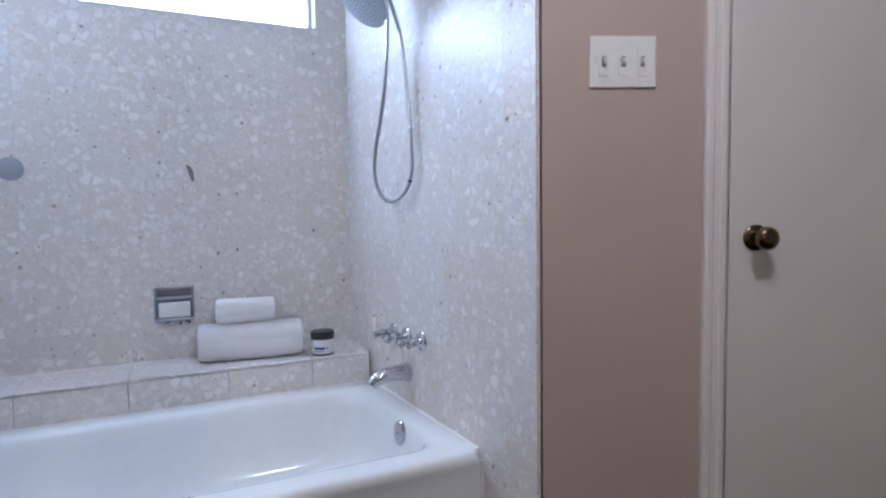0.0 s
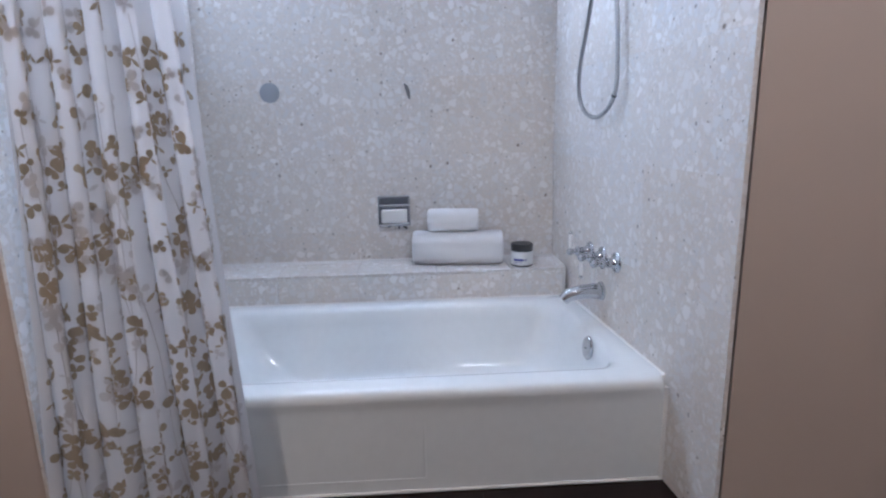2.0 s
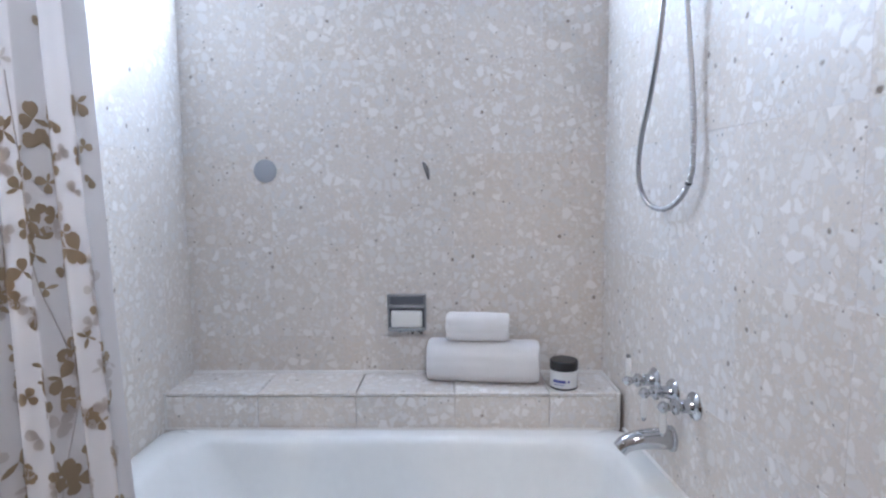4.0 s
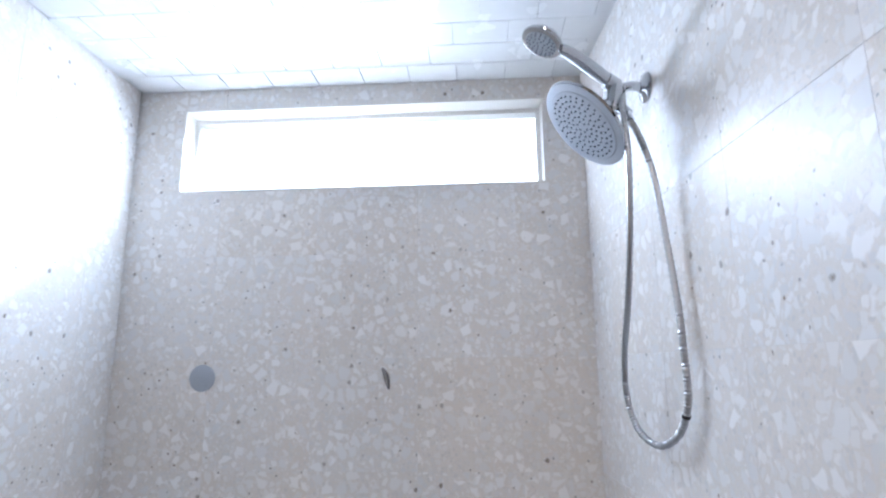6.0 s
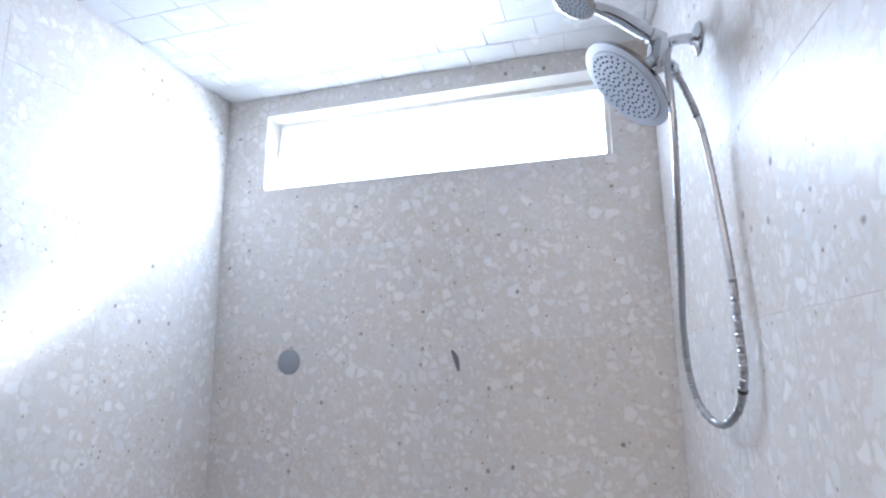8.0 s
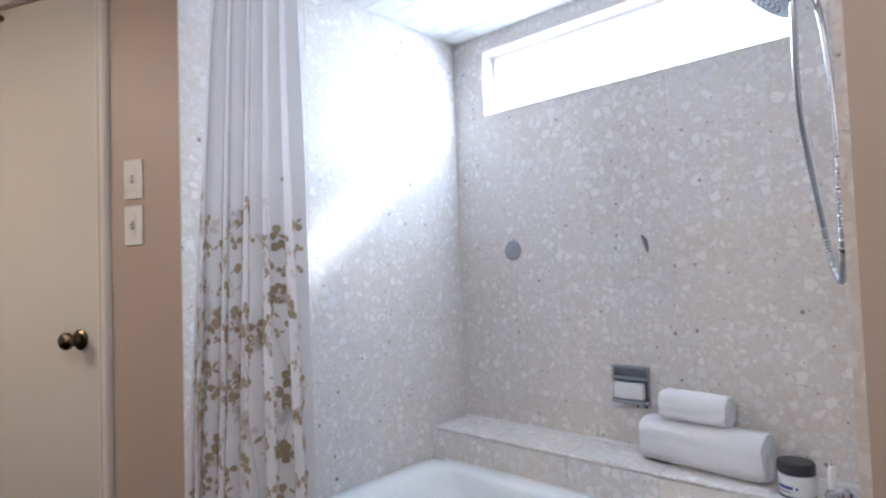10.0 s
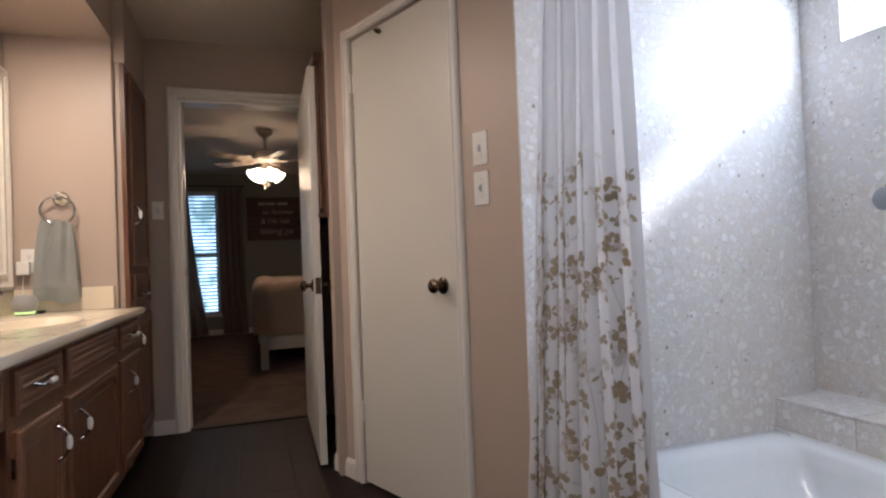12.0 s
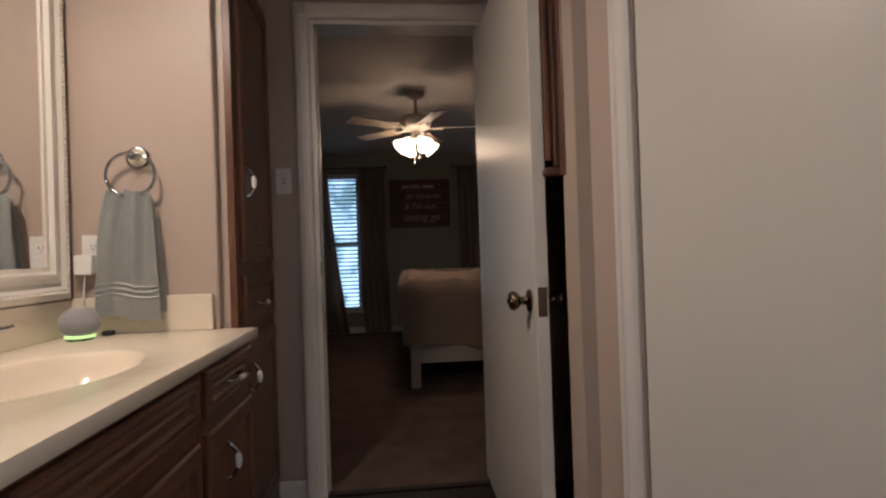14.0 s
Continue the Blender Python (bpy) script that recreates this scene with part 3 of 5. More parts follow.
baseboard(tuple(CORNER), tuple(CORNER - SL * (1.275 - LD1 - 0.068)))
baseboard(tuple(CL + SL * (LD0 - 0.057)), tuple(CL))
baseboard(tuple(CR), tuple(CR + SR * (RD0 - 0.066)))
baseboard((DOORWALL, -0.117), (DOORWALL, OP0 - 0.067))
baseboard((BEDEND, -3.1), (BEDEND, 3.7))

# ---- high window of the alcove ----
wz = thing("window_1", "high horizontal bathroom window blown out by daylight", "window", None, "", "structure")


def frame_of(bm, x0, x1, z0, z1, y0, y1, w):
    box(bm, (x0, y0, z0), (x1, y1, z0 + w))
    box(bm, (x0, y0, z1 - w), (x1, y1, z1))
    box(bm, (x0, y0, z0 + w), (x0 + w, y1, z1 - w))
    box(bm, (x1 - w, y0, z0 + w), (x1, y1, z1 - w))


bm = bmesh.new()
frame_of(bm, WX0 + 0.0005, WX1 - 0.0005, WZ0 + 0.0005, WZ1 - 0.0005, AYB + 0.07, AYB + 0.12, 0.020)
part("window_frame", bm, M_TRIM, wz)
bm = bmesh.new()
for lo, hi in (((WX0, AYB - 0.001, WZ0 + 0.0002), (WX1, AYB + 0.07, WZ0 + 0.006)), ((WX0, AYB - 0.001, WZ1 - 0.006), (WX1, AYB + 0.07, WZ1 - 0.0002)),
               ((WX0 + 0.0002, AYB - 0.001, WZ0 + 0.006), (WX0 + 0.006, AYB + 0.07, WZ1 - 0.006)), ((WX1 - 0.006, AYB - 0.001, WZ0 + 0.006), (WX1 - 0.0002, AYB + 0.07, WZ1 - 0.006))):
    box(bm, lo, hi)
part("window_reveal", bm, M_TRIM, wz)
bm = bmesh.new()
box(bm, (WX0 + 0.019, AYB + 0.093, WZ0 + 0.019), (WX1 - 0.019, AYB + 0.097, WZ1 - 0.019))
pane = part("pane", bm, M_GLASS, wz)
pane.visible_shadow = False
# outside: hazy sky far off, and an unseen overhang added to cut high sky
bm = bmesh.new()
box(bm, (-6.0, AYB + 0.165, 2.62), (6.0, 3.16, 2.645))
box(bm, (-6.0, 3.16, 2.60), (6.0, 3.185, 2.78))
tagged(part("eave", bm, M_TRIM), "unseen white overhang added to cut high sky from the window", "eave", "", "structure")
bm = bmesh.new()
box(bm, (-110, 60.0, -0.3), (36, 60.2, 110))
tagged(part("backdrop_sky", bm, M_HAZE), "bright hazy sky outside the bathroom window", "backdrop", "", "structure")
# unseen ground, kept pale to bounce sunlight up to the alcove ceiling
bm = bmesh.new()
box(bm, (-60, -60, -0.35), (60, 60, -0.25))
tagged(part("ground", bm, plain_material("pale_bounce_ground", (0.42, 0.40, 0.37), 0.9)), "unseen pale ground added to bounce sunlight into the window", "ground", "", "structure")

# ---- bedroom windows, blinds, drapes ----
for i, (a, b) in enumerate(BW):
    w = thing("window_%d" % (i + 2), "tall bedroom window with white horizontal blinds", "window", None, "", "structure")
    bm = bmesh.new()
    for y0, y1, z0, z1 in ((a, b, BWZ[0], BWZ[0] + 0.05), (a, b, BWZ[1] - 0.05, BWZ[1]), (a, a + 0.05, BWZ[0] + 0.05, BWZ[1] - 0.05), (b - 0.05, b, BWZ[0] + 0.05, BWZ[1] - 0.05), (a + 0.05, b - 0.05, 1.17, 1.22)):
        box(bm, (BEDEND - 0.10, y0, z0), (BEDEND - 0.06, y1, z1))
    part("window_frame", bm, M_TRIM, w)
    bm = bmesh.new()
    box(bm, (BEDEND - 0.085, a + 0.045, BWZ[0] + 0.045), (BEDEND - 0.081, b - 0.045, BWZ[1] - 0.045))
    part("pane", bm, M_GLASS, w).visible_shadow = False
    bm = bmesh.new()
    box(bm, (BEDEND - 0.14, a - 0.03, BWZ[0] - 0.03), (BEDEND + 0.04, b + 0.03, BWZ[0] - 0.0005))
    part("window_sill", bm, M_TRIM, w)
    bl = thing("blind", "white horizontal slatted blind with its slats open", "blind", None, "bedroom blinds")
    part("head_rail", block((BEDEND - 0.045, a + 0.01, BWZ[1] - 0.07), (BEDEND - 0.005, b - 0.01, BWZ[1] - 0.005), None, 0.004), M_BLIND, bl)
    n = 34
    for k in range(n):
        z = BWZ[0] + 0.03 + (BWZ[1] - BWZ[0] - 0.12) * k / (n - 1)
        part("slat", block((-0.022, a + 0.012, -0.0012), (0.022, b - 0.012, 0.0012), Matrix.Translation((BEDEND - 0.026, 0, z)) @ Matrix.Rotation(radians(-24), 4, "Y"), 0), M_BLIND, bl)
    bm = bmesh.new()
    for y in (a + 0.1, b - 0.1):
        box(bm, (BEDEND - 0.003, y - 0.001, BWZ[0] + 0.03), (BEDEND - 0.001, y + 0.001, BWZ[1] - 0.07))
    part("ladder_cord", bm, M_BLIND, bl)
bm = bmesh.new()
box(bm, (BEDEND - 3.0, -6, -0.2), (BEDEND - 2.95, 8, 5))
tagged(part("backdrop_garden", bm, M_GARDEN), "bright garden outside the bedroom windows", "backdrop", "", "structure")


def drape(y0, y1, y0b, y1b, ztop, folds, label):
    """A hanging drape that narrows or shifts towards its foot."""
    bm = bmesh.new()
    nu, nv = folds * 10, 22
    grid = []
    for j in range(nv + 1):
        v = j / nv
        row = []
        for i in range(nu + 1):
            u = i / nu
            s = v ** 1.5
            y = (y0 + (y1 - y0) * u) * (1 - s) + (y0b + (y1b - y0b) * u) * s
            x = BEDEND + 0.085 + 0.030 * math.cos(u * folds * 2 * math.pi + 0.7 * math.sin(3 * v)) * (0.6 + 0.4 * v)
            row.append(bm.verts.new((x, y, ztop * (1 - v) + 0.02 * v)))
        grid.append(row)
    for j in range(nv):
        for i in range(nu):
            bm.faces.new((grid[j][i], grid[j][i + 1], grid[j + 1][i + 1], grid[j + 1][i]))
    bmesh.ops.solidify(bm, geom=bm.faces[:], thickness=0.003)
    return single("drape", bm, M_DRAPE, label, "curtain", "", True, "bedroom drapes")


drape(-0.66, -0.36, -0.70, -0.12, 2.19, 4, "taupe floor-length drape beside a bedroom window")
drape(0.04, 0.38, 0.07, 0.42, 2.19, 4, "taupe floor-length drape beside a bedroom window")
drape(1.36, 1.70, 1.38, 1.74, 2.19, 4, "taupe floor-length drape beside a bedroom window")
for a, b in ((-0.75, 0.40), (1.30, 2.65)):
    rod = thing("curtain_rod", "dark metal curtain rod over a bedroom window", "curtain rod", None, "bedroom rods")
    part("rod", tube([(BEDEND + 0.085, a, 2.205), (BEDEND + 0.085, b, 2.205)], 0.009), M_BLACK, rod, "", True)
    for y in (a, b):
        part("finial", lathe([(0, -0.022), (0.014, -0.016), (0.02, 0), (0.014, 0.016), (0, 0.022)], 14, pose(BEDEND + 0.085, y, 2.205)), M_BLACK, rod, "", True)
    for y in (a + 0.12, b - 0.12):
        part("bracket", block((BEDEND, y - 0.008, 2.19), (BEDEND + 0.08, y + 0.008, 2.206), None, 0.002), M_BLACK, rod)

# ---- tub ----


def on_east(y):
    """The east alcove wall's face at y."""
    return AX1 + 0.085 * (AYB - y)


def rounded_rect(x0, x1, y0, y1, r, n=7):
    pts = []
    for cx, cy, a0 in ((x1 - r, y1 - r, 0), (x0 + r, y1 - r, 90), (x0 + r, y0 + r, 180), (x1 - r, y0 + r, 270)):
        for k in range(n + 1):
            a = radians(a0 + 90 * k / n)
            pts.append((cx + r * math.cos(a), cy + r * math.sin(a)))
    return pts


RIM, APRON = 0.320, 1.530
tub = thing("bathtub", "white enamelled built-in bathtub with a rounded rim", "bathtub")
bm = bmesh.new()
loops = []
X0, X1, Y0, Y1 = AX0 + 0.004, AX1 - 0.003, APRON, LEDGE_Y - 0.004


def ring(z, dx0, dx1, dy0, dy1, r):
    return [bm.verts.new((x + max(0.0, x) * 0.182 * (AYB - y), y, z)) for x, y in rounded_rect(X0 + dx0, X1 - dx1, Y0 + dy0, Y1 - dy1, r)]


for z, a, b, c, e, r in ((0.0, 0.0, 0.0, 0.014, 0, 0.006), (RIM - 0.075, 0, 0, 0.009, 0, 0.008), (RIM - 0.050, 0, 0, 0.006, 0, 0.014), (RIM - 0.034, 0, 0, 0.0, 0, 0.025), (RIM - 0.020, 0, 0, -0.002, 0, 0.035),
                         (RIM - 0.009, 0, 0, 0.002, 0, 0.045), (RIM - 0.002, 0.001, 0.001, 0.012, 0.001, 0.05), (RIM, 0.004, 0.004, 0.026, 0.002, 0.055), (RIM + 0.001, 0.06, 0.055, 0.075, 0.045, 0.07), (RIM - 0.004, 0.085, 0.068, 0.092, 0.062, 0.085),
                         (RIM - 0.018, 0.105, 0.078, 0.104, 0.074, 0.095), (RIM - 0.06, 0.125, 0.085, 0.112, 0.082, 0.10), (0.16, 0.19, 0.10, 0.13, 0.10, 0.11), (0.085, 0.25, 0.125, 0.155, 0.125, 0.12),
                         (0.055, 0.30, 0.16, 0.19, 0.16, 0.12), (0.047, 0.40, 0.25, 0.26, 0.24, 0.10)):
    loops.append(ring(z, a, b, c, e, r))
for a, b in zip(loops, loops[1:]):
    n = len(a)
    for i in range(n):
        bm.faces.new((a[i], a[(i + 1) % n], b[(i + 1) % n], b[i]))
bm.faces.new(loops[-1])
bm.faces.new(loops[0][::-1])
tub_body = part("tub_body", bm, M_ENAMEL, tub, "", True)
part("apron_rib", block((-0.60, APRON + 0.0118, 0.038), (-0.13, APRON + 0.02, 0.044), None, 0.001), M_ENAMEL, tub)
part("apron_seam", block((-0.134, APRON + 0.0095, 0.046), (-0.126, APRON + 0.016, RIM - 0.06), None, 0.002), M_ENAMEL, tub)
om = pose(0.431, 1.862, 0.280, 0, -84, 8)
ov = part("overflow_plate", lathe([(0.0, 0.0), (0.034, 0.0), (0.035, 0.005), (0.032, 0.010), (0.022, 0.0125), (0.0, 0.013)], 28, om @ Matrix.Diagonal((1.15, 0.95, 1, 1))), M_CHROME, tub, "rounded chrome overflow plate", True)
part("overflow_screw", lathe([(0.0, 0.012), (0.004, 0.0122), (0.003, 0.014), (0.0, 0.0142)], 10, om), M_SLOT, ov)

# ---- ledge behind the tub ----
ledge = thing("ledge", "terrazzo-tiled ledge with bullnose edge behind the tub", "ledge", None, "", "structure")
bm = bmesh.new()
box(bm, (AX0, LEDGE_Y + 0.010, 0), (AX1, AYB, LEDGE_Z - 0.010))
part("ledge_core", bm, M_GROUT, ledge)
xs = [AX0 + 0.001, -0.693, -0.374, -0.055, 0.249, AX1 - 0.001]
for a, b in zip(xs, xs[1:]):
    part("ledge_tile", block((a + 0.001, LEDGE_Y, LEDGE_Z - 0.0095), (b - 0.001, AYB - 0.002, LEDGE_Z), None, 0.004), M_TERRAZZO, ledge)
    part("ledge_tile", block((a + 0.001, LEDGE_Y + 0.001, 0.25), (b - 0.001, LEDGE_Y + 0.010, LEDGE_Z - 0.0115), None, 0.0015), M_TERRAZZO, ledge)


def caulk(p, q, r=0.006):
    bm = tube([p, q], r, 8)
    return part("caulk", bm, M_CAULK, ledge)


caulk((AX0, AYB - 0.001, LEDGE_Z), (AX1, AYB - 0.001, LEDGE_Z), 0.008)
caulk((AX1 - 0.001, LEDGE_Y, LEDGE_Z), (AX1 - 0.001, AYB, LEDGE_Z), 0.006)
caulk((AX1 - 0.001, LEDGE_Y - 0.001, LEDGE_Z), (AX1 - 0.001, LEDGE_Y - 0.001, RIM), 0.005)
caulk((AX0 + 0.001, LEDGE_Y - 0.001, LEDGE_Z), (AX0 + 0.001, LEDGE_Y - 0.001, RIM), 0.005)
caulk((AX0, LEDGE_Y - 0.003, RIM), (AX1, LEDGE_Y - 0.003, RIM), 0.005)
caulk((on_east(APRON) - 0.002, APRON + 0.03, RIM - 0.010), (on_east(LEDGE_Y), LEDGE_Y, RIM - 0.004), 0.011)
caulk((on_east(APRON) - 0.002, APRON + 0.016, 0.0), (on_east(APRON) - 0.002, APRON + 0.012, RIM - 0.03), 0.009)
caulk((AX0, APRON + 0.012, 0.002), (on_east(APRON), APRON + 0.012, 0.002), 0.005)

# ---- tub alcove: fittings ----


def axis_pose(p, d):
    """A pose at p whose z axis runs along d."""
    return Matrix.Translation(p) @ Vector(d).normalized().to_track_quat("Z", "Y").to_matrix().to_4x4()


WEST_OUT = Vector((-1, -0.085, 0)).normalized()
# shower with its arm, heads and hose
shower = thing("shower", "chrome shower with round rain head, hand shower and metal hose", "shower")
arm_p = Vector((on_east(2.028), 2.028, 1.790))
bracket = Vector((0.431, 1.988, 1.752))
part("wall_flange", lathe([(0.0, 0.0), (0.033, 0.0), (0.034, 0.003), (0.030, 0.008), (0.016, 0.012), (0.012, 0.016), (0.0, 0.016)], 28, axis_pose(arm_p, WEST_OUT)), M_CHROME, shower, "round chrome wall flange", True)
part("shower_arm", tube(smooth_line([arm_p, arm_p + Vector((-0.035, -0.004, 0.003)), arm_p + Vector((-0.066, -0.018, -0.010)), bracket + Vector((0.006, 0.004, 0.010))]), 0.0105, 14), M_CHROME, shower, "", True)
RN = Vector((-0.72, -0.13, -0.68)).normalized()
rain_c = Vector((0.364, 1.967, 1.682))
part("diverter", tube(smooth_line([bracket + Vector((0.004, 0.0, 0.022)), bracket, bracket - Vector((0.008, 0.006, 0.035))]), lambda t: 0.019 + 0.004 * math.sin(math.pi * t), 16), M_CHROME, shower, "", True)
part("ball_joint", tube([bracket - Vector((0.004, 0.004, 0.014)), rain_c - RN * 0.046, rain_c - RN * 0.020], lambda t: 0.014 + 0.005 * t, 16), M_CHROME, shower, "", True)
part("hose_outlet", tube([bracket - Vector((0.0, 0.0, 0.016)), bracket + Vector((0.024, -0.018, -0.050))], lambda t: 0.014 - 0.003 * t, 14), M_CHROME, shower, "", True)
rm = axis_pose(rain_c, RN) @ Matrix.Diagonal((1.06, 1.06, 1.0, 1.0))
rain = part("rain_head", lathe([(0.0, -0.030), (0.018, -0.028), (0.030, -0.018), (0.070, -0.010), (0.096, -0.004), (0.100, 0.0), (0.098, 0.004), (0.088, 0.006), (0.084, 0.006), (0.0, 0.0065)], 48, rm), M_CHROME, shower, "large round chrome rain head", True)
part("spray_face", lathe([(0.0, 0.0068), (0.082, 0.0066), (0.080, 0.0085), (0.0, 0.0088)], 48, rm), M_SPRAY, rain, "grey spray face", True)
part("spray_rim", lathe([(0.0855, 0.0062), (0.0975, 0.0046), (0.0975, 0.0052), (0.0855, 0.0068)], 48, rm), M_SPRAY, rain, "", True)
bm = bmesh.new()
for ringi, (r, n) in enumerate(((0.012, 6), (0.024, 12), (0.036, 18), (0.048, 22), (0.060, 26), (0.071, 30))):
    for k in range(n):
        a = 2 * math.pi * k / n + ringi * 0.3
        lathe([(0.0019, 0.0086), (0.0017, 0.0108), (0.0, 0.0110)], 6, rm @ Matrix.Translation((r * math.cos(a), r * math.sin(a), 0)), bm)
tagged(part("spray_rubber", bm, M_NOZZLE, rain), "dark rubber nozzles", "", "", "stuff")
hand_c = Vector((0.276, 1.909, 1.842))
HN = Vector((-0.45, -0.10, -0.89)).normalized()
hm = axis_pose(hand_c, HN) @ Matrix.Diagonal((1.18, 1.18, 1.1, 1.0))
hand = part("hand_shower", lathe([(0.0, -0.020), (0.018, -0.018), (0.033, -0.008), (0.038, 0.0), (0.037, 0.004), (0.031, 0.006), (0.0, 0.0065)], 32, hm), M_CHROME, shower, "chrome hand shower in its holder", True)
part("hand_spray_face", lathe([(0.0, 0.0068), (0.029, 0.0066), (0.028, 0.0078), (0.0, 0.008)], 28, hm), M_SPRAY, hand, "", True)
bm = bmesh.new()
for r, n in ((0.007, 5), (0.014, 10), (0.021, 14), (0.026, 18)):
    for k in range(n):
        a = 2 * math.pi * k / n + r * 40
        lathe([(0.0015, 0.0078), (0.0013, 0.0094), (0.0, 0.0096)], 6, hm @ Matrix.Translation((r * math.cos(a), r * math.sin(a), 0)), bm)
tagged(part("hand_spray_rubber", bm, M_NOZZLE, hand), "dark rubber nozzles", "", "", "stuff")
grip_end = bracket + Vector((0.004, 0.0, 0.026))
part("hand_grip", tube(smooth_line([hand_c + (grip_end - hand_c).normalized() * 0.028 - HN * 0.006, hand_c.lerp(grip_end, 0.42) + Vector((0, 0, 0.012)), hand_c.lerp(grip_end, 0.75) + Vector((0, 0, 0.006)), grip_end, grip_end + (grip_end - hand_c) * 0.12]), lambda t: 0.010 + 0.005 * math.sin(math.pi * min(1, t * 1.1)), 14), M_CHROME, hand, "", True)
part("holder", tube([grip_end - (grip_end - hand_c) * 0.12, grip_end + (grip_end - hand_c) * 0.03], 0.0172, 16), M_CHROME, shower, "", True)
hose = smooth_line([grip_end + (grip_end - hand_c) * 0.11, (0.439, 1.953, 1.705), (0.438, 1.935, 1.591), (0.434, 1.957, 1.423), (0.436, 2.015, 1.308), (0.439, 2.085, 1.212), (0.446, 2.119, 1.121), (0.460, 2.097, 1.055),
                    (0.480, 2.031, 1.032), (0.494, 1.952, 1.060), (0.502, 1.909, 1.118), (0.502, 1.905, 1.194), (0.502, 1.915, 1.293), (0.497, 1.930, 1.414), (0.485, 1.938, 1.556), (0.467, 1.947, 1.641), (0.453, 1.969, 1.696)], 22)
part("hose", tube(hose, lambda t: 0.0066 + 0.0011 * math.sin(t * 2 * math.pi * 150), 10), M_BRUSHED, shower, "ribbed brushed metal hose", True)
part("hose_nut", tube(hose[-6:], 0.0095, 12), M_CHROME, shower, "", True)
part("hose_mark", tube(hose[22 * 9 + 14:22 * 9 + 17], 0.0082, 10), M_BLACK, shower)

# tub spout and the three valves
spout = thing("tub_spout", "chrome tub spout on the terrazzo wall", "spout")
sp = Vector((on_east(2.008), 2.008, 0.432))
part("spout_body", tube(smooth_line([sp, sp + Vector((-0.04, -0.001, 0.001)), sp + Vector((-0.085, -0.003, -0.002)), sp + Vector((-0.120, -0.004, -0.012)), sp + Vector((-0.138, -0.004, -0.028))]), lambda t: 0.0295 - 0.0085 * t, 22), M_CHROME, spout, "", True)
part("spout_flange", lathe([(0.0, 0.0), (0.034, 0.0), (0.034, 0.006), (0.029, 0.010), (0.0, 0.010)], 24, axis_pose(sp, WEST_OUT)), M_CHROME, spout, "", True)


def valve(y, z, up, tilt):
    t = thing("tap_valve", "chrome tap valve with a white porcelain lever", "tap", None, "valves over the tub")
    p = Vector((on_east(y), y, z))
    m = axis_pose(p, WEST_OUT)
    part("escutcheon", lathe([(0.0, 0.0), (0.034, 0.0), (0.035, 0.003), (0.031, 0.008), (0.020, 0.013), (0.016, 0.024), (0.016, 0.034), (0.0, 0.034)], 26, m), M_CHROME, t, "domed chrome escutcheon", True)
    part("valve_stem", lathe([(0.0, 0.03), (0.011, 0.030), (0.011, 0.040), (0.019, 0.046), (0.019, 0.054), (0.010, 0.060), (0.009, 0.068), (0.0145, 0.076), (0.0145, 0.083), (0.006, 0.092), (0.0, 0.093)], 20, m), M_CHROME, t, "", True)
    hub = m @ Vector((0, 0, 0.079))
    d = Vector((math.sin(tilt) * 0.3, math.sin(tilt), up * math.cos(tilt))).normalized()
    lev = part("lever", lathe([(0.0, 0.010), (0.006, 0.011), (0.0075, 0.018), (0.0095, 0.040), (0.0085, 0.058), (0.0065, 0.064), (0.0, 0.064)], 16, axis_pose(hub, d)), M_PORCELAIN, t, "white porcelain lever", True)
    part("lever_tip", lathe([(0.0, 0.063), (0.0065, 0.064), (0.0068, 0.069), (0.004, 0.074), (0.0, 0.075)], 14, axis_pose(hub, d)), M_CHROME, lev, "", True)


valve(1.897, 0.562, -1, 0.05)
valve(2.007, 0.558, -1, 0.0)
valve(2.117, 0.554, 1, 0.12)

# soap dish set into the back wall
dish = thing("soap_dish", "recessed chrome soap dish with a white soap bar", "soap dish")
DX0, DX1, DZ0, DZ1 = -0.291, -0.154, 0.594, 0.724
bm = bmesh.new()
for lo, hi in (((DX0, AYB - 0.012, DZ0), (DX1, AYB - 0.0005, DZ0 + 0.012)), ((DX0, AYB - 0.014, DZ1 - 0.010), (DX1, AYB - 0.0005, DZ1)), ((DX0, AYB - 0.012, DZ0 + 0.012), (DX0 + 0.010, AYB - 0.0005, DZ1 - 0.010)), ((DX1 - 0.010, AYB - 0.012, DZ0 + 0.012), (DX1, AYB - 0.0005, DZ1 - 0.010))):
    box(bm, lo, hi)
bevel(bm, 0.003)
part("dish_frame", bm, M_DULLCHROME, dish)
# back plate darker and bluer than the dish frame
part("dish_back", block((DX0 + 0.009, AYB - 0.004, DZ0 + 0.010), (DX1 - 0.009, AYB - 0.0008, DZ1 - 0.009), None, 0), M_DARKSTEEL, dish)
part("grab_bar", block((DX0 + 0.004, AYB - 0.030, DZ1 - 0.048), (DX1 - 0.004, AYB - 0.008, DZ1 - 0.036), None, 0.004), M_DULLCHROME, dish)
part("dish_tray", block((DX0 + 0.006, AYB - 0.040, DZ0 + 0.002), (DX1 - 0.006, AYB - 0.006, DZ0 + 0.014), None, 0.005), M_DULLCHROME, dish)
single("soap", block((DX0 + 0.014, AYB - 0.036, DZ0 + 0.0145), (DX1 - 0.013, AYB - 0.009, DZ0 + 0.074), None, 0.008, 3), M_SOAP, "white bar of soap resting in the chrome dish", "soap", "", True)
bm = bmesh.new()
rs = random.Random(4)
